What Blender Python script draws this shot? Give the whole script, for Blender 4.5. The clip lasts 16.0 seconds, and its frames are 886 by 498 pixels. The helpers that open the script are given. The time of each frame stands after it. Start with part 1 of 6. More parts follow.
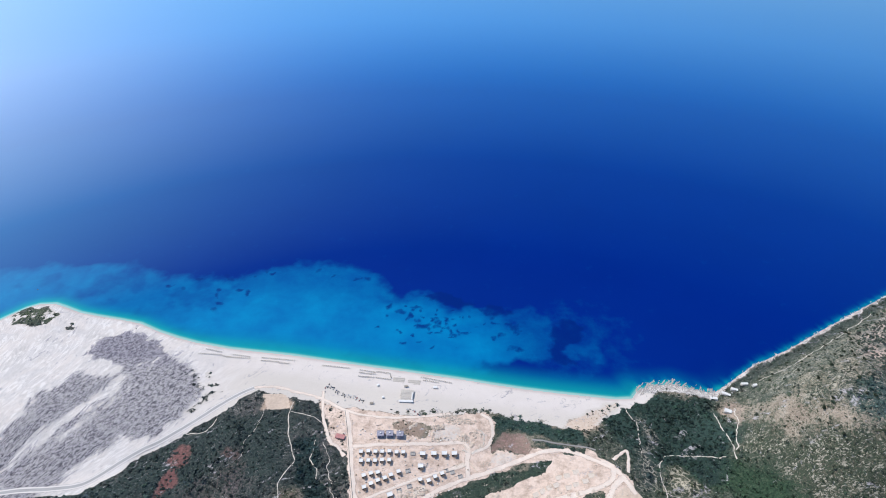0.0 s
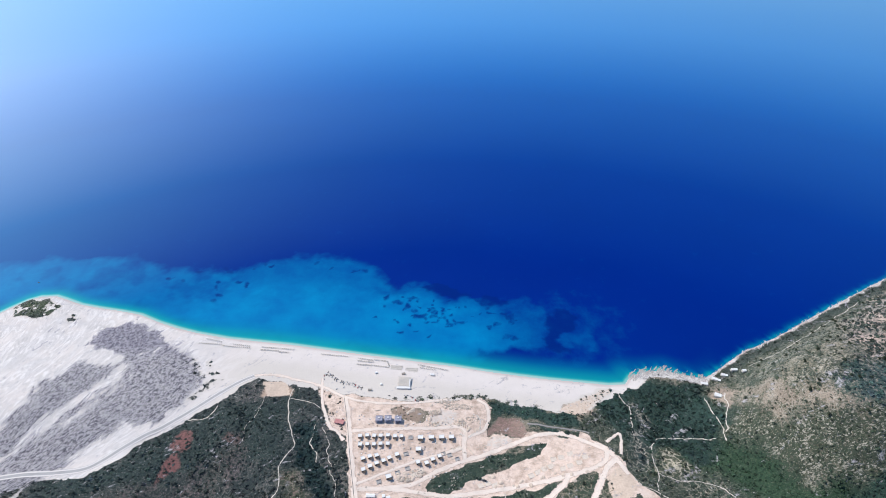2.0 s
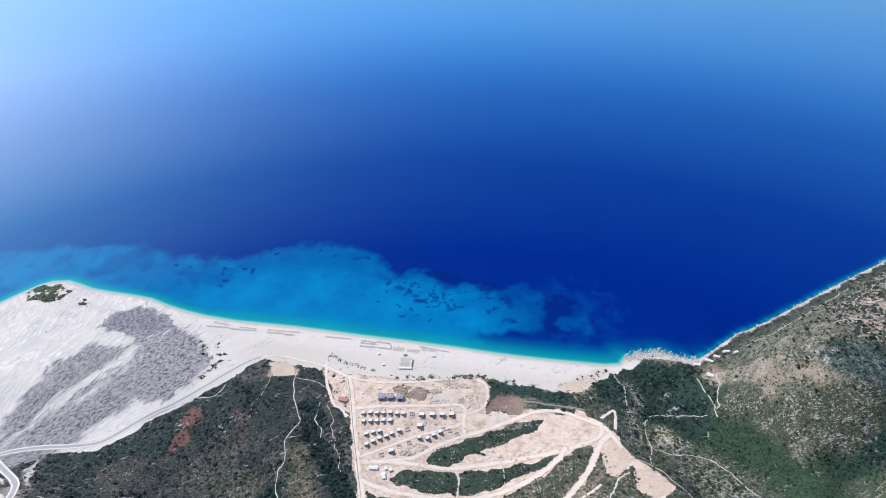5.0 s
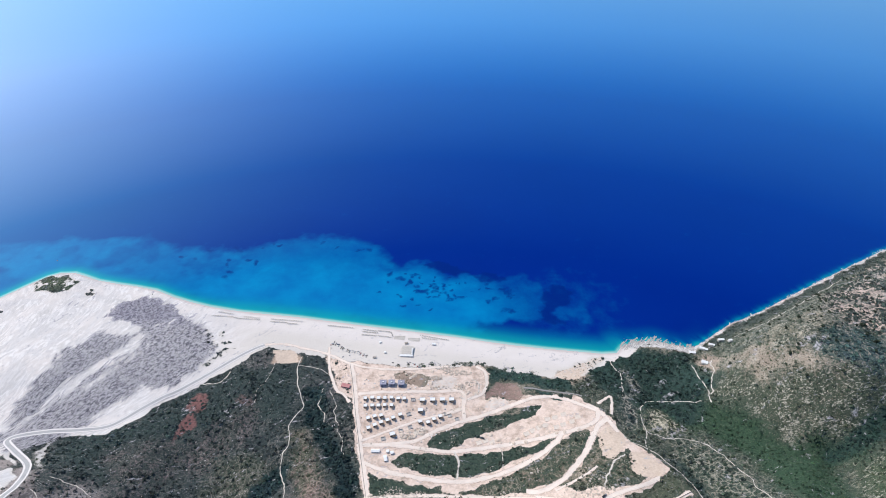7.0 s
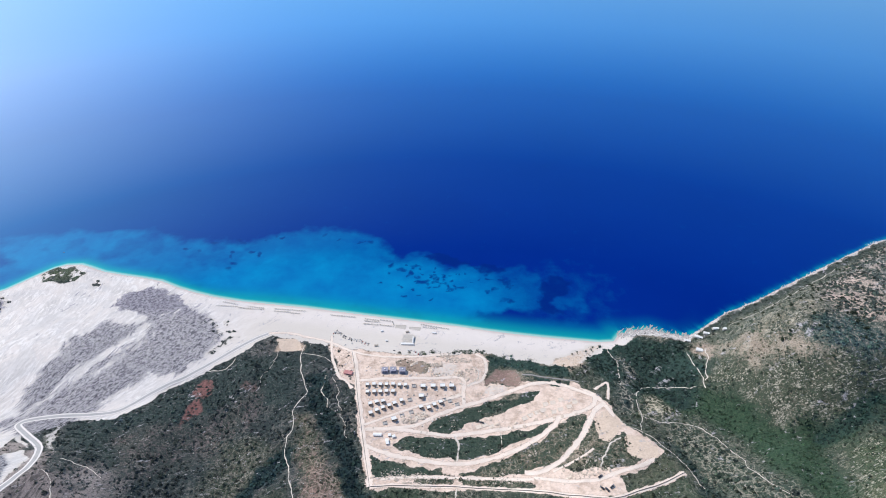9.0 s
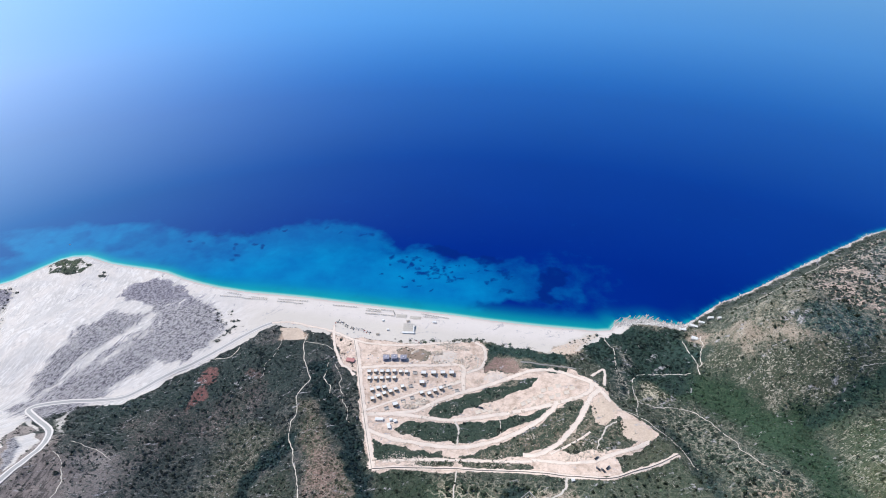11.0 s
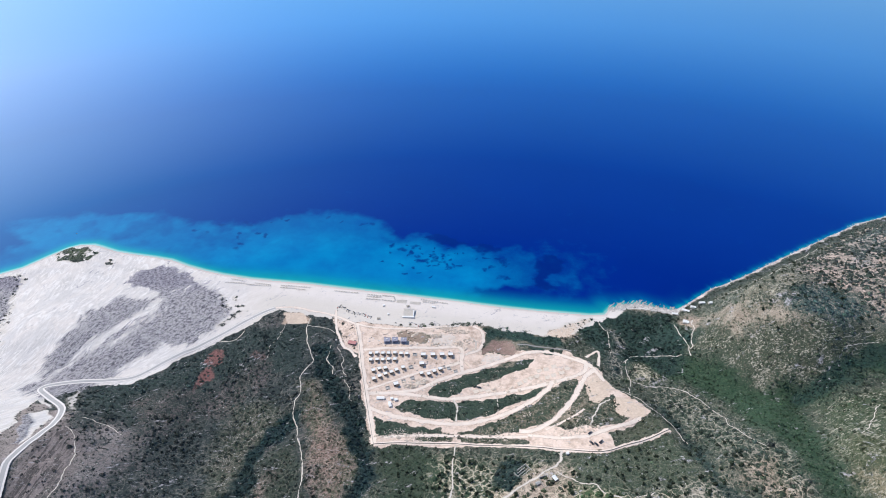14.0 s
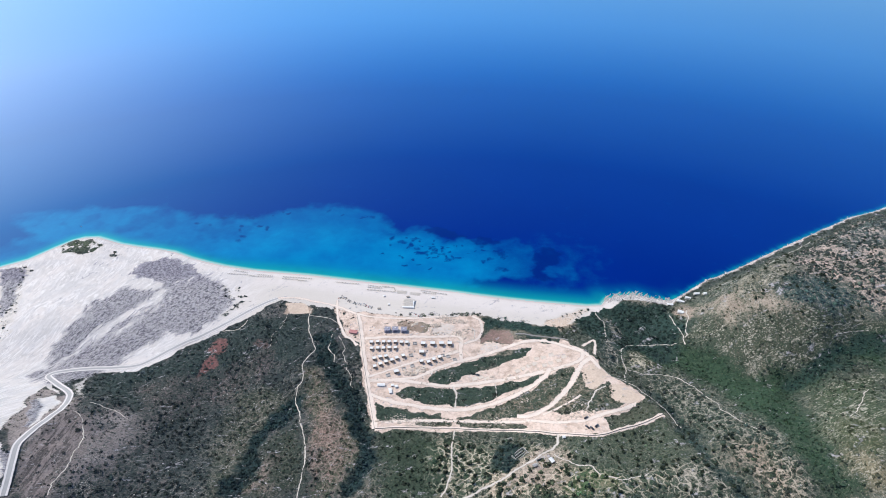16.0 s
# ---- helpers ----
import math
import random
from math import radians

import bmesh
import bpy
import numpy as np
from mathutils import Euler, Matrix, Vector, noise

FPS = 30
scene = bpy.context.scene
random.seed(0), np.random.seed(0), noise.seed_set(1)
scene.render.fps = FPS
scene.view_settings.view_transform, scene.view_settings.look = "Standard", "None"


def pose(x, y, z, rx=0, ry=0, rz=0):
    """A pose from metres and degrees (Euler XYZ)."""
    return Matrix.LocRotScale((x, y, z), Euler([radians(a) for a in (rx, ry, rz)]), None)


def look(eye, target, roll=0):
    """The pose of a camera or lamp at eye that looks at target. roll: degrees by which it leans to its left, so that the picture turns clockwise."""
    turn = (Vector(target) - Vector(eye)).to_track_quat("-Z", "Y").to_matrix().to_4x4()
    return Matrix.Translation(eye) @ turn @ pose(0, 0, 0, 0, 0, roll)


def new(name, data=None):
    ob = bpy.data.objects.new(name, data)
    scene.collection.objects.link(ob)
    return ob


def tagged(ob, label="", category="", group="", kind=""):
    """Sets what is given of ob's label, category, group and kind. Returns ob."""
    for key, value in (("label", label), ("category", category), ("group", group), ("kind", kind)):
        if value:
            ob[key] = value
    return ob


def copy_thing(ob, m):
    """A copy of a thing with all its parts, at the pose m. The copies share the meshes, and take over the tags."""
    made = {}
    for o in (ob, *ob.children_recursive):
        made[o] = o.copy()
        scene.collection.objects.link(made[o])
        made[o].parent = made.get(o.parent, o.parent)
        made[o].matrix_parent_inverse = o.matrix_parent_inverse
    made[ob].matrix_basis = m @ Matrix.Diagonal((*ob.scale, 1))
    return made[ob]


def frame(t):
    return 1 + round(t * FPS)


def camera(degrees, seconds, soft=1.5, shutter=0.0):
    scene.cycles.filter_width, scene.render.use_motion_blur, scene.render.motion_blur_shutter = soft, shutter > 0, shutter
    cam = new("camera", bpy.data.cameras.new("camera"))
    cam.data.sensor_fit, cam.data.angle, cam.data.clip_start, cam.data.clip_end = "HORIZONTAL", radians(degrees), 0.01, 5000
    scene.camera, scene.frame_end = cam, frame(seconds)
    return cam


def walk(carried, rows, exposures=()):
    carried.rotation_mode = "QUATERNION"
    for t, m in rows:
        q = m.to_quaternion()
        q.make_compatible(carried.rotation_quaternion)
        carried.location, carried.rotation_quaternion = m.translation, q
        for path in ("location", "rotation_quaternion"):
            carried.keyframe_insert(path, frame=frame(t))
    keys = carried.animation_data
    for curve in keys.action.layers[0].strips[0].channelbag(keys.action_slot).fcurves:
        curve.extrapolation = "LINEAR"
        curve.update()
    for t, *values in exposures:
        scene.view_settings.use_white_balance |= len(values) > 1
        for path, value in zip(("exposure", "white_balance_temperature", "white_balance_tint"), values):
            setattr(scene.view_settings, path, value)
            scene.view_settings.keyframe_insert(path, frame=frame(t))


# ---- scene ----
cam = camera(72.0, 16.0, soft=0.95)
# seconds, eye, target, roll: a level flight backwards, away from the coast
PATH = [
    (0.0, (0.00, 0.00, 960.00), (0.00, 812.57, 377.13), -0.066),
    (0.5, (-0.86, -9.90, 958.51), (1.70, 803.49, 376.79), -0.031),
    (1.0, (-1.34, -19.00, 956.78), (4.40, 795.13, 376.13), -0.011),
    (1.5, (-1.91, -28.13, 955.16), (6.12, 786.57, 375.34), 0.033),
    (2.0, (-3.09, -37.06, 953.55), (5.14, 778.10, 374.37), 0.076),
    (2.5, (-3.33, -45.45, 951.97), (4.47, 770.05, 373.26), 0.069),
    (3.0, (-2.69, -54.12, 951.14), (4.39, 761.40, 372.45), 0.056),
    (3.5, (-2.05, -62.39, 950.48), (4.21, 753.01, 371.61), 0.020),
    (4.0, (-1.51, -70.65, 950.24), (4.40, 744.62, 371.19), -0.014),
    (6.5, (-0.60, -111.87, 950.41), (3.83, 702.32, 369.84), -0.010),
    (7.0, (-0.80, -120.21, 950.66), (3.81, 693.78, 369.79), -0.053),
    (7.5, (-1.11, -128.68, 950.76), (3.61, 685.03, 369.52), -0.079),
    (8.0, (-1.63, -136.79, 950.48), (3.10, 676.79, 369.05), -0.085),
    (8.5, (-1.83, -145.51, 950.53), (3.06, 667.86, 368.80), -0.073),
    (9.0, (-1.91, -153.46, 950.37), (3.04, 659.85, 368.56), -0.073),
    (11.5, (-2.76, -194.73, 949.17), (2.33, 618.17, 366.79), -0.097),
    (12.0, (-2.99, -202.62, 948.49), (2.57, 610.36, 366.23), -0.072),
    (12.5, (-3.37, -210.90, 948.05), (2.78, 601.94, 365.60), -0.044),
    (13.0, (-3.89, -218.63, 948.09), (2.85, 594.03, 365.39), -0.010),
    (13.5, (-4.48, -226.80, 948.54), (2.78, 585.44, 365.27), 0.000),
    (14.0, (-4.78, -234.50, 949.00), (3.22, 577.49, 365.38), 0.012),
    (14.5, (-5.49, -242.25, 949.13), (2.71, 569.38, 365.02), 0.033),
    (15.0, (-5.84, -249.82, 949.11), (2.96, 561.66, 364.79), 0.084),
    (15.5, (-6.22, -257.72, 948.86), (3.27, 553.58, 364.32), 0.100),
    (16.0, (-6.88, -265.98, 948.73), (3.32, 545.47, 364.39), 0.148),
]
walk(cam, [(t, look(eye, target, roll)) for t, eye, target, roll in PATH], [(0.0, 0.21), (0.5, 0.24), (1.0, 0.25), (16.0, 0.25)])

# ---- daylight: a high sun over the sea, ahead and to the left ----
SUN_ELEVATION, SUN_AZIMUTH = 51.0, -56.0     # degrees; the azimuth counts from +y towards +x
world = bpy.data.worlds.new("sky")
scene.world = world
world.use_nodes = True
sky = world.node_tree.nodes.new("ShaderNodeTexSky")
sky.sky_type, sky.sun_disc = "NISHITA", False
sky.sun_elevation, sky.sun_rotation = radians(SUN_ELEVATION), radians(SUN_AZIMUTH)
sky.air_density, sky.dust_density, sky.ozone_density = 1.0, 0.0, 3.0
background = world.node_tree.nodes["Background"]
background.inputs["Strength"].default_value = 0.15
world.node_tree.links.new(sky.outputs[0], background.inputs["Color"])
sun_data = bpy.data.lights.new("sun", "SUN")
sun_data.energy, sun_data.angle, sun_data.color = 3.25, radians(0.53), (1.0, 0.93, 0.83)
sun = new("sun", sun_data)
_s = Vector((math.sin(radians(SUN_AZIMUTH)) * math.cos(radians(SUN_ELEVATION)),
             math.cos(radians(SUN_AZIMUTH)) * math.cos(radians(SUN_ELEVATION)), math.sin(radians(SUN_ELEVATION))))
sun.matrix_basis = look(_s * 2000, (0, 0, 0))
scene.view_settings.exposure = 0.25


# ---- materials ----
class Nodes:
    """A small builder of node materials."""

    def __init__(self, name, rough=0.9, metal=0.0, spec=0.3):
        self.mat = bpy.data.materials.new(name)
        self.mat.use_nodes = True
        self.tree = self.mat.node_tree
        self.bsdf = self.tree.nodes["Principled BSDF"]
        self.bsdf.inputs["Roughness"].default_value = rough
        self.bsdf.inputs["Metallic"].default_value = metal
        self.bsdf.inputs["Specular IOR Level"].default_value = spec

    def add(self, kind, **given):
        node = self.tree.nodes.new(kind)
        if "operation" in given:
            node.operation = given["operation"]
        if "use_clamp" in given:
            node.use_clamp = given["use_clamp"]
        if "data_type" in given:
            node.data_type = given["data_type"]
        if "blend_type" in given:
            node.blend_type = given["blend_type"]
        if "attribute_name" in given:
            node.attribute_name = given["attribute_name"]
        if "distribution" in given:
            node.distribution = given["distribution"]
        if "feature" in given:
            node.feature, node.voronoi_dimensions = given["feature"], given["voronoi_dimensions"]
        return node

    def put(self, socket, value):
        if hasattr(value, "is_output"):
            self.tree.links.new(value, socket)
        elif value is not None:
            socket.default_value = (*value, 1.0) if isinstance(value, tuple) and len(value) == 3 and socket.type == "RGBA" else value

    def coords(self, scale=(1, 1, 1), turn=0.0, space="Object"):
        """Coordinates turned about z and then scaled."""
        spin, node = self.add("ShaderNodeMapping"), self.add("ShaderNodeMapping")
        spin.inputs["Rotation"].default_value = (0, 0, radians(turn))
        node.inputs["Scale"].default_value = scale
        self.put(spin.inputs["Vector"], self.add("ShaderNodeTexCoord").outputs[space])
        self.put(node.inputs["Vector"], spin.outputs[0])
        return node.outputs[0]

    def noise(self, scale, detail=4.0, rough=0.55, vector=None, twist=0.0):
        node = self.add("ShaderNodeTexNoise")
        self.put(node.inputs["Vector"], vector if vector is not None else self.coords())
        for key, value in (("Scale", scale), ("Detail", detail), ("Roughness", rough), ("Distortion", twist)):
            node.inputs[key].default_value = value
        return node.outputs["Fac"]

    def ramp(self, fac, *stops):
        node = self.add("ShaderNodeValToRGB")
        self.put(node.inputs[0], fac)
        while len(node.color_ramp.elements) < len(stops):
            node.color_ramp.elements.new(0.5)
        for element, (at, colour) in zip(node.color_ramp.elements, stops):
            element.position = at
            element.color = (*colour, 1) if isinstance(colour, tuple) else (colour, colour, colour, 1)
        return node.outputs[0]

    def mix(self, fac, a, b, blend="MIX"):
        node = self.add("ShaderNodeMix", data_type="RGBA", blend_type=blend)
        self.put(node.inputs[0], fac), self.put(node.inputs[6], a), self.put(node.inputs[7], b)
        return node.outputs[2]

    def math(self, what, a, b=None, clamp=False):
        node = self.add("ShaderNodeMath", operation=what, use_clamp=clamp)
        self.put(node.inputs[0], a), self.put(node.inputs[1], b)
        return node.outputs[0]

    def zone(self, name):
        node = self.add("ShaderNodeSeparateColor")
        self.put(node.inputs[0], self.add("ShaderNodeAttribute", attribute_name=name).outputs["Color"])
        return node.outputs

    def bump(self, fac, strength, distance):
        node = self.add("ShaderNodeBump")
        self.put(node.inputs["Height"], fac)
        node.inputs["Strength"].default_value, node.inputs["Distance"].default_value = strength, distance
        self.put(self.bsdf.inputs["Normal"], node.outputs[0])

    def done(self, colour):
        self.put(self.bsdf.inputs["Base Color"], colour)
        return self.mat


def plain(name, colour, other=None, scale=0.6, rough=0.85, metal=0.0, bump=0.05):
    """Paint, plaster, timber and the like: a base colour, a worn second one in patches, and fine relief."""
    n = Nodes(name, rough, metal)
    other = other or tuple(c * 0.78 for c in colour)
    patches = n.ramp(n.noise(scale, 5), (0.38, 0.0), (0.68, 1.0))
    shade = n.mix(patches, colour, other)
    tone = n.add("ShaderNodeObjectInfo").outputs["Random"]
    shade = n.mix(n.math("MULTIPLY", tone, 0.18), shade, tuple(c * 0.7 for c in colour))
    n.bump(n.noise(scale * 9, 3), 0.3, bump)
    return n.done(shade)


def ground_material():
    n = Nodes("hillside_soil", 0.95, spec=0.15)
    a, b = n.zone("zone_a"), n.zone("zone_b")
    mid, fine = n.noise(0.035, 6, 0.62), n.noise(0.22, 6, 0.68)
    grit = n.noise(1.1, 3, 0.7)
    speck = n.noise(0.5, 4, 0.7)
    soil, leaf = (n.add("ShaderNodeAttribute", attribute_name=key).outputs["Color"] for key in ("soil", "leaf"))
    e = n.zone("zone_d")
    # the river fan spreads from its apex: round it and outwards from it
    where = n.add("ShaderNodeSeparateXYZ")
    n.put(where.inputs[0], n.coords())
    east, north = n.math("ADD", where.outputs[0], 880.0), n.math("SUBTRACT", where.outputs[1], 230.0)
    round_it = n.math("MULTIPLY", n.math("ARCTAN2", north, east), 520.0)
    outwards = n.math("SQRT", n.math("ADD", n.math("MULTIPLY", east, east), n.math("MULTIPLY", north, north)))

    def fan(stretch):
        both = n.add("ShaderNodeCombineXYZ")
        n.put(both.inputs[0], round_it), n.put(both.inputs[1], n.math("MULTIPLY", outwards, stretch))
        return both.outputs[0]

    streak = n.noise(0.06, 9, 0.74, fan(0.25), 1.6)
    # earth in two tones, ploughed into furrows on the bare western slope, and low growth over it
    earth = n.mix(n.ramp(mid, (0.35, 0.0), (0.65, 1.0)), n.mix(1.0, soil, (0.78, 0.77, 0.78), "MULTIPLY"), soil)
    earth = n.mix(n.ramp(fine, (0.4, 0.0), (0.7, 0.45)), earth, n.mix(1.0, soil, (1.4, 1.38, 1.36), "MULTIPLY"))
    furrow = n.noise(0.16, 4, 0.6, n.coords((1.0, 0.12, 1), 4), 0.7)
    earth = n.mix(n.math("MULTIPLY", n.ramp(furrow, (0.44, 0.95), (0.53, 0.0)), e[2]), earth, (0.085, 0.075, 0.072))
    growth_tone = n.mix(n.ramp(fine, (0.35, 0.0), (0.65, 1.0)), n.mix(1.0, leaf, (0.72, 0.75, 0.78), "MULTIPLY"), n.mix(1.0, leaf, (1.45, 1.35, 1.25), "MULTIPLY"))
    ribs = n.noise(0.05, 6, 0.65, n.coords((1.0, 0.3, 1), 8), 0.8)
    lush = n.math("ADD", b[1], n.math("ADD", n.math("MULTIPLY", n.math("SUBTRACT", fine, 0.5), 1.3), n.math("MULTIPLY", n.math("SUBTRACT", ribs, 0.5), 0.9)))
    scrub = n.mix(n.ramp(lush, (0.38, 0.0), (0.64, 1.0)), earth, growth_tone)
    # pale limestone breaking through
    broken = n.math("ADD", speck, n.math("MULTIPLY", n.math("SUBTRACT", mid, 0.5), 0.5))
    stone_fac = n.ramp(n.math("ADD", broken, n.math("MULTIPLY", n.math("SUBTRACT", b[2], 0.5), 0.28)), (0.57, 0.0), (0.63, 1.0))
    stone = n.mix(n.ramp(grit, (0.4, 0.0), (0.65, 1.0)), (0.46, 0.425, 0.385), (0.3, 0.275, 0.245))
    scrub = n.mix(stone_fac, scrub, n.mix(0.35, stone, soil))
    # a web of trodden pale earth between the bushes
    drift = n.add("ShaderNodeVectorMath", operation="MULTIPLY_ADD")
    wander = n.add("ShaderNodeTexNoise")
    wander.inputs["Scale"].default_value, wander.inputs["Detail"].default_value = 0.05, 3.0
    n.put(wander.inputs["Vector"], n.coords())
    n.put(drift.inputs[0], wander.outputs["Color"])
    drift.inputs[1].default_value = (26, 26, 0)
    n.put(drift.inputs[2], n.coords((1, 1, 0)))
    cells = n.add("ShaderNodeTexVoronoi", feature="DISTANCE_TO_EDGE", voronoi_dimensions="2D")
    cells.inputs["Scale"].default_value = 0.08
    n.put(cells.inputs["Vector"], drift.outputs[0])
    strands = n.math("ADD", cells.outputs["Distance"], n.math("MULTIPLY", n.math("SUBTRACT", speck, 0.5), 0.2))
    web = n.math("MULTIPLY", n.ramp(strands, (0.05, 1.0), (0.13, 0.0)), n.ramp(n.math("ADD", mid, n.math("MULTIPLY", n.math("SUBTRACT", b[2], 0.45), 0.4)), (0.29, 0.0), (0.42, 1.0)))
    web = n.math("MULTIPLY", web, e[0])
    pale = n.mix(1.0, soil, (1.85, 1.8, 1.75), "MULTIPLY")
    scrub = n.mix(web, scrub, n.mix(0.55, pale, (0.6, 0.53, 0.42)))
    # short ledges of limestone along the contours of the eastern hills
    ledge = n.noise(0.3, 4, 0.62, n.coords((0.2, 1.0, 1), -17), 0.8)
    ledge = n.ramp(n.math("ADD", ledge, n.math("MULTIPLY", n.math("SUBTRACT", mid, 0.5), 0.35)), (0.56, 0.0), (0.6, 1.0))
    scrub = n.mix(n.math("MULTIPLY", ledge, e[1]), scrub, n.mix(0.6, pale, (0.6, 0.555, 0.47)))
    cushion = n.noise(0.42, 2, 0.5)
    scrub = n.mix(n.math("MULTIPLY", n.ramp(cushion, (0.56, 0.0), (0.62, 0.55)), n.math("MULTIPLY", b[1], 2.0, True)), scrub, n.mix(1.0, leaf, (0.8, 0.82, 0.86), "MULTIPLY"))
    scrub = n.mix(n.ramp(cushion, (0.33, 0.5), (0.4, 0.0)), scrub, n.mix(0.5, pale, earth))
    red = n.mix(n.ramp(fine, (0.35, 0.0), (0.65, 1.0)), n.mix(n.math("GREATER_THAN", where.outputs[0], 0.0), (0.15, 0.066, 0.06), (0.29, 0.163, 0.138)), n.mix(n.math("GREATER_THAN", where.outputs[0], 0.0), (0.25, 0.125, 0.112), (0.43, 0.264, 0.232)))
    scrub = n.mix(n.ramp(n.math("ADD", b[0], n.math("MULTIPLY", n.math("SUBTRACT", fine, 0.5), 1.2)), (0.3, 0.0), (0.95, 1.0)), scrub, red)
    ledge_rock = n.mix(n.ramp(n.noise(0.35, 5, 0.7, n.coords((1.0, 0.3, 1), -52), 0.8), (0.4, 0.0), (0.56, 1.0)), (0.27, 0.245, 0.225), (0.7, 0.655, 0.61))
    scrub = n.mix(n.ramp(b[2], (0.72, 0.0), (0.86, 1.0)), scrub, ledge_rock)
    # beige graded earth of the building site
    spoil = n.noise(0.06, 7, 0.72)
    bare = n.mix(n.ramp(spoil, (0.34, 0.0), (0.54, 1.0)), (0.44, 0.328, 0.26), (0.7, 0.545, 0.445))
    bare = n.mix(n.ramp(n.math("ADD", fine, n.math("MULTIPLY", n.math("SUBTRACT", spoil, 0.5), 0.8)), (0.5, 0.0), (0.66, 0.55)), bare, (0.78, 0.65, 0.57))
    bare = n.mix(n.ramp(grit, (0.62, 0.0), (0.72, 0.6)), bare, (0.2, 0.165, 0.13))
    colour = n.mix(n.ramp(n.math("ADD", a[2], n.math("MULTIPLY", n.math("SUBTRACT", fine, 0.5), 0.9)), (0.38, 0.0), (0.58, 1.0)), scrub, bare)
    tan = n.mix(n.ramp(fine, (0.4, 0.0), (0.65, 1.0)), (0.58, 0.45, 0.35), (0.68, 0.545, 0.435))
    colour = n.mix(n.ramp(n.math("ADD", n.zone("zone_c")[1], n.math("MULTIPLY", n.math("SUBTRACT", fine, 0.5), 0.9)), (0.4, 0.0), (0.6, 1.0)), colour, tan)
    # white sand and pebbles of the beach and the river fan
    inner = n.math("MULTIPLY", n.math("SUBTRACT", -380.0, where.outputs[0]), 0.005, True)
    inner = n.math("MULTIPLY", inner, n.ramp(n.noise(0.014, 6, 0.66, fan(0.5), 1.5), (0.4, 0.1), (0.58, 1.0)))
    sand = n.mix(n.math("MULTIPLY", inner, n.ramp(streak, (0.5, 0.0), (0.66, 0.8))), n.mix(n.ramp(a[0], (0.78, 1.0), (0.98, 0.0)), n.mix(inner, (0.7, 0.632, 0.585), (0.625, 0.585, 0.562)), (0.63, 0.57, 0.51)), (0.52, 0.485, 0.455))
    sand = n.mix(n.ramp(mid, (0.4, 0.0), (0.7, 0.3)), sand, (0.58, 0.52, 0.465))
    sand = n.mix(n.ramp(grit, (0.5, 0.0), (0.8, 0.35)), sand, (0.46, 0.42, 0.39))
    flow = n.noise(0.2, 6, 0.7, fan(0.3), 2.2)
    sand = n.mix(n.math("MULTIPLY", inner, n.ramp(flow, (0.34, 0.75), (0.42, 0.0))), sand, (0.42, 0.392, 0.375))
    thread = n.noise(0.07, 9, 0.72, fan(0.24), 2.4)
    threads = n.math("MULTIPLY", n.math("MULTIPLY", n.math("SUBTRACT", -380.0, where.outputs[0]), 0.005, True), n.ramp(n.noise(0.02, 3), (0.36, 0.25), (0.56, 1.0)))
    sand = n.mix(n.math("MULTIPLY", threads, n.ramp(thread, (0.36, 0.7), (0.46, 0.0))), sand, (0.46, 0.43, 0.415))
    sand = n.mix(n.math("MULTIPLY", threads, n.ramp(thread, (0.52, 0.0), (0.56, 0.75))), sand, (0.78, 0.735, 0.7))
    wet = n.zone("zone_c")[0]
    sand = n.mix(n.math("MULTIPLY", wet, 0.75), sand, (0.5, 0.405, 0.375))
    colour = n.mix(n.ramp(n.math("ADD", a[0], n.math("MULTIPLY", n.math("SUBTRACT", fine, 0.5), 0.7)), (0.4, 0.0), (0.6, 1.0)), colour, sand)
    # grey gravel bars with braided streaks and low cushions of growth
    braid = n.noise(0.27, 3.0, 0.55, fan(0.55), 0.7)
    gravel = n.ramp(braid, (0.41, (0.105, 0.097, 0.113)), (0.49, (0.255, 0.238, 0.258)), (0.57, (0.46, 0.43, 0.445)))
    gravel = n.mix(n.ramp(grit, (0.45, 0.0), (0.7, 0.45)), gravel, (0.17, 0.16, 0.175))
    bars = n.noise(0.08, 7, 0.7, fan(0.22), 1.6)
    gravel = n.mix(n.ramp(bars, (0.52, 0.0), (0.6, 0.55)), gravel, (0.46, 0.432, 0.428))
    gravel = n.mix(n.ramp(n.math("ABSOLUTE", n.math("SUBTRACT", streak, 0.52)), (0.0, 0.9), (0.02, 0.0)), gravel, (0.6, 0.565, 0.545))
    mauve = n.math("MULTIPLY", n.math("SUBTRACT", where.outputs[1], 890.0), 0.02, True)
    gravel = n.mix(n.math("MULTIPLY", mauve, 0.6), gravel, n.mix(n.ramp(braid, (0.38, 0.0), (0.58, 1.0)), (0.13, 0.118, 0.155), (0.31, 0.288, 0.335)))
    reach = n.math("ADD", n.math("ADD", a[1], n.math("MULTIPLY", n.math("SUBTRACT", braid, 0.5), 0.9)), n.math("MULTIPLY", n.math("SUBTRACT", streak, 0.5), -2.6))
    colour = n.mix(n.ramp(reach, (0.24, 0.0), (0.5, 1.0)), colour, gravel)
    ridges = n.math("ADD", n.math("MULTIPLY", n.math("MULTIPLY", braid, a[1]), 14.0), n.math("MULTIPLY", n.math("MULTIPLY", flow, inner), 1.4))
    n.bump(n.math("ADD", n.math("ADD", fine, ridges), n.math("MULTIPLY", grit, 0.4)), 0.6, 1.0)
    return n.done(colour)


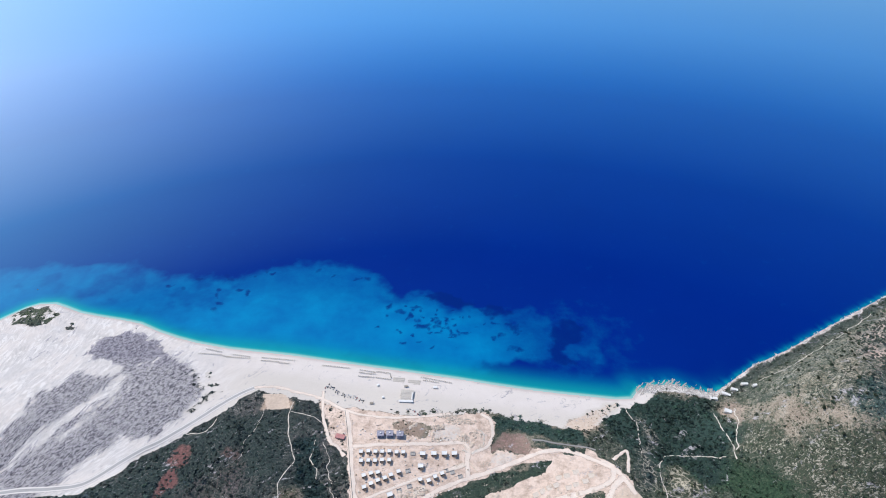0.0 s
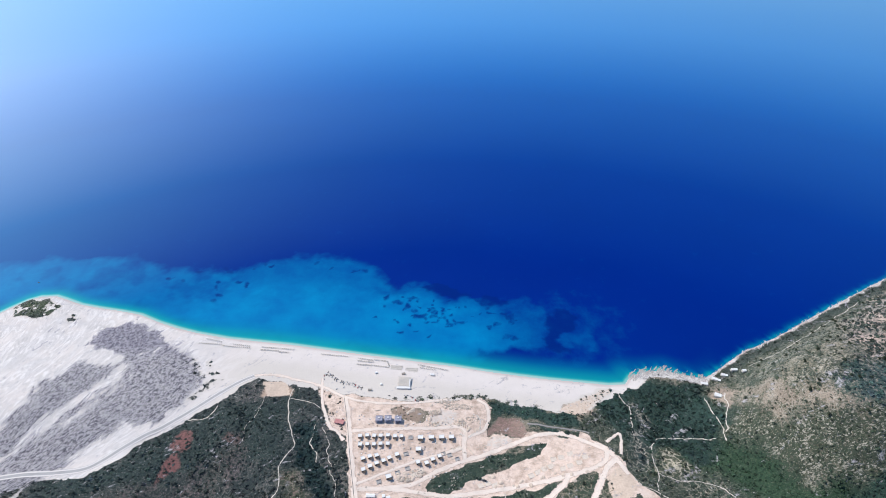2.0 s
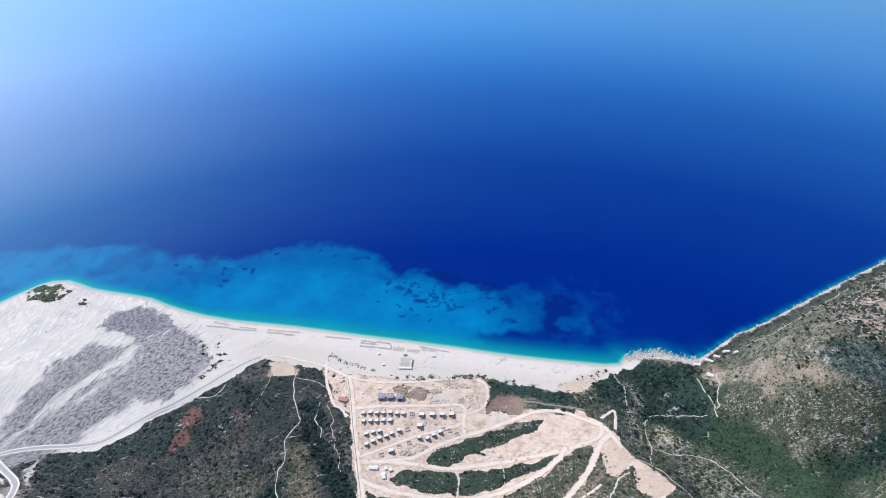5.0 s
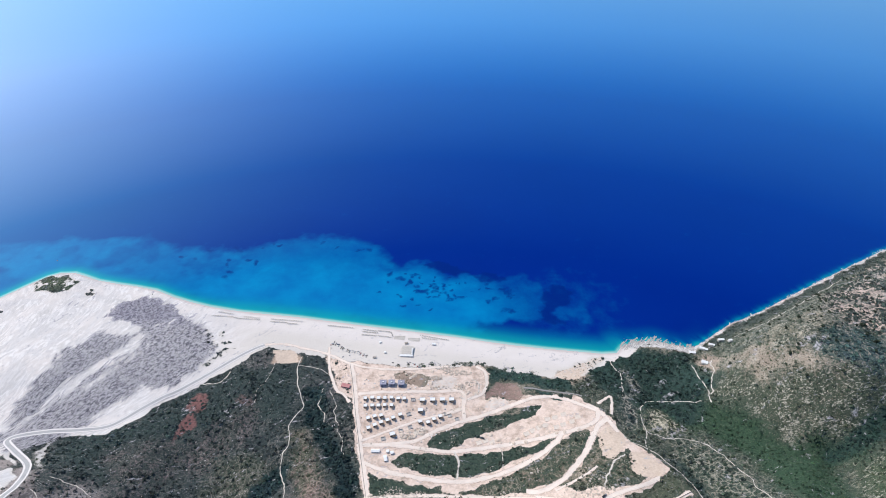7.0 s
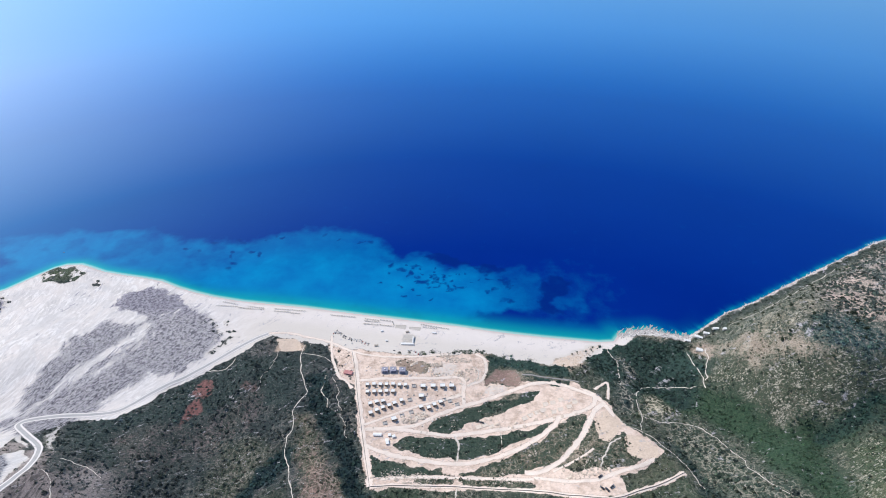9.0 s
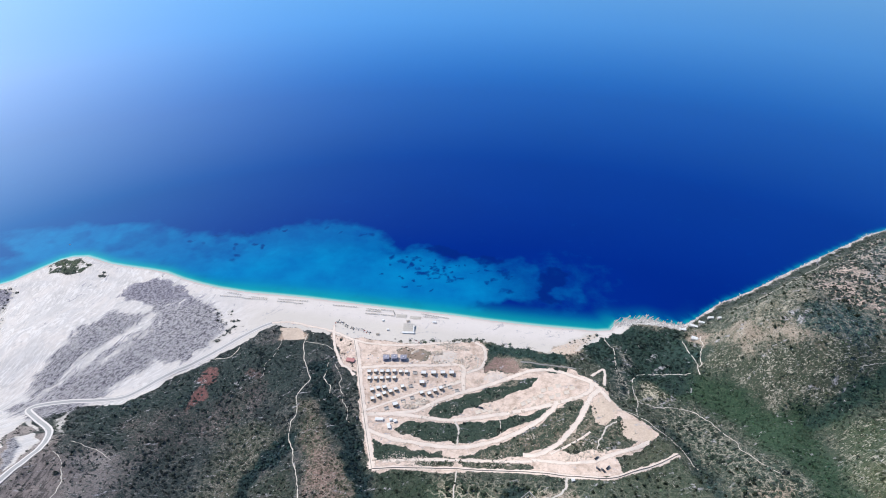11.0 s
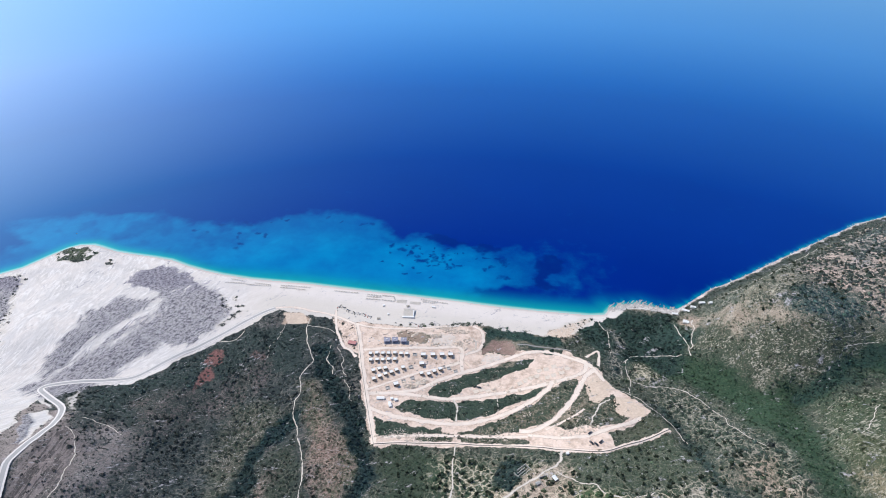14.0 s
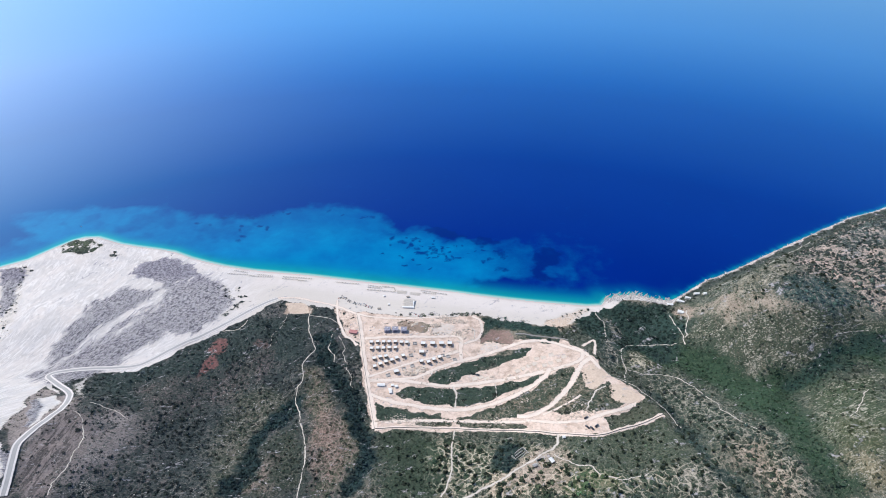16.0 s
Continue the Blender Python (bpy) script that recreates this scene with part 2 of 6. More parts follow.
def sea_material():
    """Clear water: the colour of its depth below, and gloss that grows towards grazing views."""
    n = Nodes("sea_water", 0.4, spec=0.0)
    s = n.zone("shelf")
    deep = n.mix(n.noise(0.004, 4, 0.6), (0.0, 0.014, 0.175), (0.0, 0.019, 0.21))
    azure = n.mix(n.ramp(n.noise(0.012, 6, 0.6), (0.35, 0.0), (0.68, 1.0)), (0.0, 0.135, 0.36), (0.0, 0.2, 0.425))
    bank = n.math("ADD", s[0], n.math("MULTIPLY", n.math("SUBTRACT", n.noise(0.03, 6, 0.66), 0.5), 0.5))
    colour = n.mix(n.ramp(bank, (0.05, 0.0), (0.45, 0.5), (0.9, 1.0)), deep, azure)
    weed = n.math("ADD", s[1], n.math("MULTIPLY", n.math("SUBTRACT", n.noise(0.05, 6, 0.7), 0.5), 1.2))
    colour = n.mix(n.ramp(weed, (0.3, 0.0), (0.95, 0.85)), colour, (0.0, 0.014, 0.15))
    colour = n.mix(n.ramp(s[2], (0.0, 0.0), (0.3, 0.42), (0.62, 0.86), (1.0, 1.0)), colour,
                   n.ramp(s[2], (0.25, (0.0, 0.2, 0.33)), (0.58, (0.004, 0.29, 0.31)), (0.75, (0.03, 0.36, 0.34)), (0.97, (0.3, 0.52, 0.47))))
    n.put(n.bsdf.inputs["Base Color"], colour)
    gloss = n.add("ShaderNodeBsdfGlossy", distribution="BECKMANN")
    gloss.inputs["Roughness"].default_value = 0.3
    facing = n.add("ShaderNodeLayerWeight")
    facing.inputs["Blend"].default_value = 0.5
    n.put(gloss.inputs["Color"], n.ramp(facing.outputs["Facing"], (0.5, (0.02, 0.62, 1.0)), (0.66, (0.05, 0.57, 1.0)), (0.8, (0.34, 0.66, 0.9))))
    share = n.ramp(facing.outputs["Facing"], (0.4, 0.006), (0.54, 0.066), (0.64, 0.265), (0.74, 0.69), (0.83, 0.86))
    both = n.add("ShaderNodeMixShader")
    n.put(both.inputs[0], share), n.put(both.inputs[1], n.bsdf.outputs[0]), n.put(both.inputs[2], gloss.outputs[0])
    # the broad glitter of the ripples under the sun
    glitter, summed = n.add("ShaderNodeBsdfGlossy", distribution="BECKMANN"), n.add("ShaderNodeAddShader")
    glitter.inputs["Roughness"].default_value = 0.55
    n.put(glitter.inputs["Color"], n.ramp(facing.outputs["Facing"], (0.42, (0.002, 0.005, 0.006)), (0.55, (0.017, 0.042, 0.052)), (0.63, (0.058, 0.078, 0.077)), (0.72, (0.106, 0.1, 0.07)), (0.85, (0.088, 0.072, 0.04))))
    n.put(summed.inputs[0], both.outputs[0]), n.put(summed.inputs[1], glitter.outputs[0])
    n.put(n.tree.nodes["Material Output"].inputs["Surface"], summed.outputs[0])
    return n.mat


def road_material(name, colour, verge, edge=0.62, torn=0.35):
    """A road with wheel tracks and frayed edges: the attribute runs from -1 to 1 across it."""
    n = Nodes(name, 0.92, spec=0.2)
    across = n.add("ShaderNodeSeparateXYZ")
    n.put(across.inputs[0], n.add("ShaderNodeAttribute", attribute_name="across").outputs["Vector"])
    off = n.math("ABSOLUTE", across.outputs[0])
    frayed = n.math("ADD", off, n.math("MULTIPLY", n.math("SUBTRACT", n.noise(0.16, 6, 0.7), 0.5), torn * 3))
    tone = n.mix(n.ramp(n.noise(0.05, 6, 0.65), (0.35, 0.0), (0.68, 1.0)), colour, tuple(c * 0.8 for c in colour))
    tone = n.mix(n.ramp(n.noise(0.5, 4), (0.45, 0.0), (0.75, 0.5)), tone, tuple(min(0.74, c * 1.15) for c in colour))
    rut = n.ramp(n.math("ABSOLUTE", n.math("SUBTRACT", off, 0.36)), (0.0, 0.35), (0.2, 0.0))
    tone = n.mix(rut, tone, tuple(c * 0.8 for c in colour))
    n.bump(n.noise(0.8, 4), 0.4, 0.3)
    n.done(n.mix(n.ramp(n.math("ADD", off, n.math("MULTIPLY", n.math("SUBTRACT", n.noise(0.2, 4), 0.5), 0.2)), (edge, 0.0), (edge + 0.1, 1.0)), tone, verge))
    n.put(n.bsdf.inputs["Alpha"], n.ramp(frayed, (0.84, 1.0), (0.98, 0.0)))
    return n.mat


def leaf_material(name):
    """Leaves in the colour of their bush, lighter and darker from spray to spray."""
    n = Nodes(name, 0.8, spec=0.2)
    leaf = n.add("ShaderNodeAttribute", attribute_name="leaf").outputs["Color"]
    each = n.add("ShaderNodeNewGeometry").outputs["Random Per Island"]
    return n.done(n.mix(each, n.mix(1.0, leaf, (0.6, 0.62, 0.66), "MULTIPLY"), n.mix(1.0, leaf, (1.7, 1.6, 1.45), "MULTIPLY")))


GROUND, SEA = ground_material(), sea_material()
ASPHALT = road_material("pale_asphalt", (0.43, 0.415, 0.4), (0.68, 0.63, 0.6), 0.4, 0.1)
DIRT = road_material("beige_dirt_road", (0.82, 0.685, 0.585), (0.66, 0.52, 0.43), 0.62, 0.7)
PATH_DIRT = road_material("pale_footpath", (0.66, 0.59, 0.52), (0.42, 0.37, 0.3), 0.6, 1.7)
STONE_WAY = road_material("grey_stone_track", (0.3, 0.285, 0.27), (0.2, 0.185, 0.165), 0.5, 0.8)
LEAVES = leaf_material("maquis_leaves")

# ---- the lie of the land ----
COAST = [(-6000, -900), (-2600, 250), (-1500, 760), (-1250, 905), (-1121, 982), (-1068, 1013), (-1022, 1068), (-992, 1100), (-968, 1113),
         (-931, 1115), (-903, 1104), (-856, 1083), (-813, 1072), (-748, 1058), (-699, 1045), (-646, 1018), (-596, 998), (-548, 982),
         (-472, 964), (-398, 953), (-324, 942), (-252, 928), (-180, 914), (-109, 901), (-39, 888), (30, 875), (98, 860), (165, 847),
         (231, 836), (297, 827), (349, 820), (380, 822), (396, 842), (433, 856), (474, 860), (504, 846), (549, 836), (583, 857),
         (620, 884), (665, 914), (707, 933), (752, 956), (848, 1011), (951, 1069), (1060, 1131), (1125, 1165), (1174, 1194),
         (1277, 1232), (1318, 1252), (1600, 1400), (2600, 1900), (6000, 3400)]


def smooth(a, b, v):
    k = np.clip((v - a) / (b - a), 0, 1)
    return k * k * (3 - 2 * k)


def line_distance(x, y, line):
    """Distance of points to a broken line."""
    best = np.full(x.shape, 1e9)
    for (ax, ay), (bx, by) in zip(line, line[1:]):
        dx, dy = bx - ax, by - ay
        k = np.clip(((x - ax) * dx + (y - ay) * dy) / (dx * dx + dy * dy), 0, 1)
        best = np.minimum(best, np.hypot(x - ax - k * dx, y - ay - k * dy))
    return best


def inside(x, y, ring):
    odd = np.zeros(x.shape, bool)
    for (ax, ay), (bx, by) in zip(ring, ring[1:] + ring[:1]):
        if ay != by:
            odd ^= ((ay > y) != (by > y)) & (x < (bx - ax) * (y - ay) / (by - ay) + ax)
    return odd


def inland(x, y):
    """Metres from the waterline, positive on land."""
    land = inside(x, y, COAST + [(6000, -9000), (-6000, -9000)])
    return np.where(land, 1, -1) * line_distance(x, y, COAST)


HILLS = [(800, 575, 57.0, 230), (300, 200, 84.8, 230), (-800, 350, 112.0, 230), (1100, 950, 82.1, 230), (900, 275, 124.7, 160),
         (-600, 575, -20.4, 110), (500, 575, -25.8, 110), (800, 500, -36.2, 110), (-300, 200, 27.5, 110), (600, 275, 35.7, 110),
         (-100, 725, 10.4, 110), (-800, 575, -42.1, 110), (-400, 500, -13.9, 110), (500, 800, -29.1, 110), (100, 500, -19.2, 110),
         (-100, 275, 10.6, 160), (300, 575, 9.6, 110), (700, 725, 96.1, 110), (1100, 575, 73.9, 160), (700, 350, 41.9, 110),
         (1000, 725, 37.6, 110), (-900, 725, 11.0, 110), (-900, 350, 19.9, 110), (800, 1025, 38.0, 110), (720, 640, 20.0, 80)]


def height(x, y, d=None):
    x, y = np.asarray(x, float), np.asarray(y, float)
    d = inland(x, y) if d is None else d
    z = 3.0 * smooth(0, 40, d) + 0.05 * np.clip(d - 100, 0, 700)
    bumps = sum(h * np.exp(-((x - a) ** 2 + (y - b) ** 2) / (2 * r * r)) for a, b, h, r in HILLS)
    z = z + bumps * smooth(10, 130, d)
    z = np.maximum(z, 2.5 * smooth(0, 40, d) + 0.02 * np.clip(d, 0, 400))
    z = z + 0.28 * np.clip(230 - y, 0, 1400) * smooth(-100, 300, d)
    return np.where(d > 0, np.maximum(z, 0.4 * smooth(0, 4, d)), np.maximum(-0.09 * -d, -40) - 0.3)
PAVED_ROAD = [(-653, 261), (-659, 287), (-667, 315), (-676, 346), (-674, 371), (-666, 409), (-664, 440), (-673, 476), (-688, 501), (-727, 531), (-761,
    557), (-765, 572), (-749, 582), (-713, 592), (-660, 598), (-620, 607), (-599, 625), (-572, 660), (-546, 688), (-522, 707), (-480, 750), (-441,
    796), (-410, 827), (-385, 845)]
BEACH_TRACK = [(-385, 845), (-348, 850), (-292, 834), (-247, 818), (-189, 782), (-153, 769), (-101, 762), (-44, 765), (14, 776)]
WEST_ROAD = [(-189, 782), (-174, 713), (-161, 642), (-148, 577), (-135, 516), (-120, 447)]
WALL_ROAD = [(-121, 447), (-63, 446), (19, 443), (120, 430), (215, 405), (270, 395), (312, 408), (357, 425), (399, 445)]
LOOP_ROAD = [(-145, 571), (-91, 572), (-40, 566), (11, 561), (79, 569), (159, 579), (217, 588), (262, 600), (292, 621), (295, 646), (279, 658)]
LOWER_ROAD = [(-137, 535), (-115, 522), (-76, 509), (-33, 501), (21, 495), (75, 502), (131, 521), (177, 546), (205, 569), (219, 587)]
EAST_ROAD = [(140, 466), (165, 464), (193, 476), (227, 507), (252, 540), (274, 578), (296, 610), (310, 622)]
UPPER_ROAD = [(-102, 572), (-46, 583), (-6, 609), (42, 631), (96, 651), (146, 672), (184, 684), (226, 683), (265, 664), (297, 641), (311, 618), (321,
    587)]
TERRACE_ROAD = [(-164, 694), (-97, 698), (-24, 700), (40, 704), (43, 663), (43, 632)]
SITE_ROAD = [(-146, 580), (-104, 600), (-47, 626), (0, 644), (43, 660)]
CURVED_ROAD = [(40, 680), (62, 688), (85, 705), (93, 737), (89, 766), (73, 778)]
SHELF_ROAD = [(154, 453), (201, 437), (250, 433), (294, 448), (334, 463), (362, 477)]
INNER_ROAD = [(-105, 460), (-43, 464), (20, 463), (82, 459), (153, 449)]
SPUR_ROAD = [(187, 461), (219, 476), (248, 493), (264, 504)]
NORTH_SPUR = [(276, 684), (260, 691), (213, 701), (165, 712)]
EAST_SPUR = [(301, 660), (313, 671), (331, 683), (329, 664), (320, 631)]
CROSS_PATH = [(23, 560), (30, 535), (28, 515), (23, 495)]
HILL_PATH = [(25, 436), (18, 390), (16, 343), (10, 313), (-1, 286)]
MAIN_PATH = [(-298, 810), (-300, 774), (-292, 734), (-276, 691), (-266, 667), (-277, 642), (-284, 615), (-277, 578), (-282, 552), (-283, 528), (-271,
    499), (-258, 455), (-239, 401), (-233, 352), (-233, 313), (-232, 292)]
SIDE_PATH = [(-234, 712), (-238, 692), (-240, 675), (-226, 650), (-214, 626)]
LINK_PATH = [(-297, 784), (-267, 775), (-241, 760), (-226, 745)]
ACCESS_PATH = [(-243, 838), (-234, 776), (-220, 735), (-207, 704), (-193, 694), (-178, 673)]
CREEK = [(-215, 703), (-204, 656), (-193, 617), (-183, 581), (-171, 549)]
LOOP_TRAIL = [(503, 668), (476, 676), (442, 682), (419, 687), (397, 671), (382, 649), (377, 616), (378, 595), (372, 576), (362, 554)]
EAST_TRAIL = [(378, 595), (410, 581), (438, 577), (472, 563), (487, 532), (499, 498), (505, 470), (500, 448), (507, 411), (521, 376)]
SEA_TRAIL = [(526, 778), (520, 742), (519, 705), (519, 676), (518, 655)]
SHED_TRAIL = [(565, 782), (538, 712), (522, 674)]
BOUNDARY = [(331, 582), (346, 560), (363, 549), (380, 525), (398, 499), (412, 451), (419, 416)]
RUIN_ROAD = [(29, 280), (43, 283), (75, 301), (103, 314), (123, 330), (154, 350), (189, 375), (200, 388), (202, 407)]
RUIN_TRAIL = [(186, 356), (200, 345), (217, 326), (237, 318), (250, 298), (272, 286), (297, 292), (324, 299)]
WEST_TRAIL = [(-640, 436), (-622, 424), (-603, 396), (-598, 364), (-592, 339), (-595, 313), (-598, 291), (-595, 270)]
STONE_TRAIL = [(-632, 468), (-612, 465), (-584, 457), (-556, 439)]
SCRUB_TRAIL = [(-482, 723), (-449, 730), (-438, 745), (-437, 767)]
FIRE_LINE = [(-352, 785), (-352, 739), (-362, 701), (-365, 675)]
ESTATE = [(-191, 791), (-101, 770), (-24, 767), (86, 785), (101, 758), (90, 707), (82, 688), (124, 673), (160, 690), (252, 692), (313, 634), (333,
    576), (386, 503), (362, 470), (309, 431), (397, 445), (272, 394), (120, 429), (-120, 444), (-143, 531), (-165, 642)]
LENS_A = [(-19, 570), (-12, 591), (23, 610), (71, 627), (120, 645), (163, 658), (190, 659), (172, 640), (130, 628), (93, 610), (63, 595), (23, 579),
    (-6, 566)]
LENS_B = [(-89, 536), (-67, 551), (-23, 550), (22, 547), (89, 553), (157, 564), (202, 576), (184, 558), (138, 540), (87, 522), (32, 509), (-22, 515),
    (-72, 522)]
LENS_C = [(36, 470), (74, 487), (129, 509), (181, 533), (219, 568), (264, 588), (260, 567), (233, 526), (202, 496), (167, 477), (125, 472), (83, 469)]
LENS_D = [(-124, 507), (-97, 498), (-54, 485), (-1, 479), (-6, 471), (-64, 468), (-105, 460), (-118, 469)]
LENS_E = [(30, 457), (72, 460), (128, 449), (146, 435), (135, 429), (50, 441)]
LENS_F = [(178, 476), (202, 484), (238, 507), (264, 552), (281, 571), (273, 522), (298, 520), (312, 511), (311, 485), (295, 477), (267, 464), (243,
    460), (214, 465)]
LENS_G = [(267, 456), (301, 508), (318, 502), (334, 476), (316, 468), (288, 457)]
LENS_H = [(299, 432), (348, 458), (385, 476), (393, 447), (342, 424), (298, 408)]
LENS_I = [(232, 561), (259, 574), (275, 573), (258, 543), (239, 525)]
BANK_N = [(-98, 745), (-79, 753), (-41, 752), (-15, 735), (-26, 716), (-40, 716), (-71, 718), (-92, 728)]
GRAVEL_A = [(-773, 940), (-759, 995), (-711, 1008), (-659, 997), (-622, 964), (-604, 942), (-644, 910), (-659, 881), (-673, 871), (-678, 897), (-706,
    924), (-732, 928)]
GRAVEL_B = [(-804, 814), (-773, 828), (-757, 878), (-739, 877), (-725, 861), (-675, 871), (-688, 830), (-716, 784), (-741, 738), (-755, 709), (-759,
    680), (-768, 643), (-787, 605), (-802, 656), (-805, 715), (-797, 764)]
GRAVEL_C = [(-605, 945), (-539, 900), (-498, 850), (-496, 805), (-508, 765), (-541, 727), (-570, 712), (-598, 717), (-610, 690), (-640, 672), (-660, 620), (-700, 560), (-745, 530), (-765, 560), (-745, 620), (-735, 645), (-700, 700), (-676, 755), (-641, 817), (-620, 875)]
SPIT_SCRUB = [(-1012, 1062), (-1000, 1088), (-985, 1101), (-943, 1104), (-895, 1071), (-907, 1036), (-948, 1029), (-985, 1042)]
SPIT_PATCH = [(-869, 1031), (-859, 1041), (-833, 1033), (-842, 1018)]
EDGE_SCRUB = [(-1106, 957), (-1085, 982), (-1065, 985), (-1027, 959), (-1021, 914), (-979, 828), (-944, 753), (-918, 690), (-912, 653)]
RED_D = [(76, 682), (97, 712), (110, 738), (154, 729), (167, 703), (165, 682), (140, 680), (108, 694)]
YARD = [(-364, 828), (-314, 832), (-302, 795), (-345, 787)]
BEACH_BACK = [(-676, 240), (-663, 259), (-667, 285), (-673, 314), (-681, 345), (-680, 372), (-672, 408), (-672, 441), (-683, 474), (-707, 502), (-736,
    528), (-759, 560), (-726, 562), (-703, 574), (-602, 592), (-564, 638), (-541, 672), (-475, 733), (-425, 784), (-383, 839), (-290, 821), (-248,
    809), (-179, 779), (-101, 766), (-24, 762), (86, 781), (156, 762), (199, 747), (236, 742), (267, 736), (295, 750), (326, 775), (370, 796), (381,
    811), (406, 809), (431, 829)]
QUARRY = [(-21, 717), (-14, 748), (27, 770), (86, 783), (100, 754), (91, 714), (77, 697), (44, 688), (16, 704)]
RUIN_EARTH = [(111, 352), (151, 367), (196, 381), (205, 358), (183, 316), (193, 297), (155, 279), (106, 308)]
FAN_TIP = [(-555, 905), (-522, 896), (-459, 865), (-431, 847), (-458, 809), (-487, 776), (-507, 776), (-507, 827)]
PALE_PAD = [(-721, 474), (-707, 488), (-683, 459), (-681, 420), (-678, 386), (-697, 410), (-716, 452)]
ACCESS_YARD = [(-253, 820), (-177, 781), (-160, 690), (-182, 682), (-198, 696), (-218, 735)]
BEACH_GROVE = [(97, 762), (107, 770), (158, 763), (220, 746), (261, 728), (259, 698), (214, 707), (168, 716), (137, 736), (105, 741)]
NORTH_GROVE = [(167, 704), (212, 695), (258, 685), (257, 669), (227, 673), (192, 683), (166, 693)]
SPUR_PATH = [(263, 461), (279, 489), (300, 514), (317, 530)]
GRAVEL_D = [(-722, 457), (-721, 474), (-706, 454), (-688, 411), (-682, 386), (-694, 397)]
BERM = [(-746, 524), (-737, 483), (-727, 437), (-718, 402), (-712, 368)]
GROVE_TRAIL = [(357, 796), (366, 769), (373, 754), (366, 719), (358, 673)]
GROVE_WEB = [(375, 767), (398, 767), (389, 692), (376, 616), (344, 612), (358, 689)]
LOOP_WEB = [(389, 654), (421, 673), (436, 644), (440, 602), (411, 585), (382, 597)]
LENS_J = [(-43, 463), (-12, 468), (20, 463), (17, 451), (-22, 450), (-41, 454)]
GRAVEL_LANE = [(-668, 890), (-612, 935), (-600, 905), (-640, 815), (-690, 720), (-730, 640), (-775, 540), (-800, 560), (-745, 680), (-700, 760), (-655, 840)]
GRAVEL_E = [(-1113, 968), (-1070, 980), (-1029, 947), (-1019, 883), (-983, 804), (-978, 757)]
GRAVEL_F = [(-695, 336), (-676, 333), (-666, 304), (-668, 285)]
LOOP_EARTH = [(-750, 521), (-693, 490), (-663, 461), (-653, 413), (-668, 346), (-681, 317), (-711, 363), (-723, 436)]
TAN_BANK = [(228, 749), (262, 770), (300, 797), (326, 813), (352, 812), (358, 799), (335, 790), (305, 762), (274, 733), (250, 738)]
PALE_MOUND = [(80, 663), (84, 680), (100, 693), (118, 691), (135, 678), (134, 662), (115, 654), (93, 652)]
WHITE_QUARRY = [(-19, 735), (0, 752), (27, 748), (38, 733), (34, 713), (19, 703), (-15, 704)]
HUT_EARTH = [(557, 791), (581, 812), (600, 800), (587, 778), (568, 739), (543, 712), (527, 679), (517, 672), (527, 707)]
COAST_TRAIL = [(645, 856), (703, 876), (783, 925), (866, 977), (942, 1028), (1003, 1070)]
TAN_PATCH = [(282, 578), (304, 601), (318, 607), (328, 587), (329, 564), (312, 539), (296, 519), (283, 522), (278, 546)]
TAN_PAD = [(323, 529), (332, 537), (353, 534), (368, 516), (378, 495), (362, 479), (335, 477), (318, 487)]
LENS_K = [(272, 520), (288, 517), (303, 518), (322, 539), (324, 529), (319, 487), (302, 468), (278, 460), (258, 472)]
BIG_TREES = [(100, 396), (120, 400), (137, 384), (121, 368), (115, 328), (97, 332)]
SCREE = [(-731, 568), (-698, 552), (-662, 519), (-646, 487), (-672, 505), (-701, 537)]
VALLEY = [(393, 810), (456, 776), (518, 653), (557, 617), (607, 556), (654, 528), (695, 536), (750, 563), (819, 591), (867, 588), (811, 499), (780, 537), (733,
    524), (686, 486), (643, 472), (597, 362), (596, 305), (597, 257), (596, 235), (570, 242), (564, 284), (554, 349), (543, 413), (529, 517), (483, 593), (409,
    616), (388, 707)]
LEDGE_HILL = [(560, 730), (603, 651), (690, 623), (807, 628), (875, 617), (867, 588), (796, 591), (714, 549), (654, 531), (608, 560), (558, 621), (531, 662)]
BEIGE_CREST = [(583, 770), (621, 754), (643, 689), (695, 671), (705, 641), (665, 637), (608, 668), (573, 708)]
STIPPLE_HILL = [(632, 850), (788, 944), (835, 889), (743, 723), (695, 671), (644, 692), (625, 762), (594, 780)]
BUSHY_HILL = [(688, 707), (791, 738), (842, 701), (855, 659), (783, 633), (703, 635), (685, 669)]
PINK_HILL = [(835, 889), (1022, 1068), (1195, 1178), (1301, 1225), (876, 622), (852, 653), (846, 708), (795, 746), (737, 723)]
TEAL_HILL = [(1039, 1038), (1269, 1179), (1061, 909), (925, 840)]
SPECKLED_RIDGE = [(413, 591), (475, 571), (519, 490), (535, 396), (553, 329), (556, 267), (545, 241), (499, 246), (484, 307), (460, 373), (440, 443), (416,
    529)]
BEIGE_DIAGONAL = [(473, 342), (519, 347), (529, 298), (528, 242), (492, 247), (471, 297)]
PALE_RIDGE = [(676, 469), (734, 483), (811, 499), (702, 353), (642, 348), (615, 379)]
YELLOW_KNOLL = [(605, 376), (702, 353), (655, 283), (610, 288), (601, 329)]
BEIGE_KNOLL = [(604, 291), (655, 283), (629, 223), (596, 235)]
WEB_SLOPE = [(-83, 431), (172, 379), (200, 334), (311, 285), (423, 345), (436, 272), (435, 250), (-84, 293)]
GREEN_FLAT = [(224, 401), (403, 437), (421, 360), (352, 305), (248, 310), (206, 361)]
GREEN_WEDGE = [(-116, 441), (-22, 428), (-11, 356), (-20, 287), (-84, 293)]
PALE_FOOT = [(363, 311), (437, 338), (448, 281), (445, 252), (350, 250)]
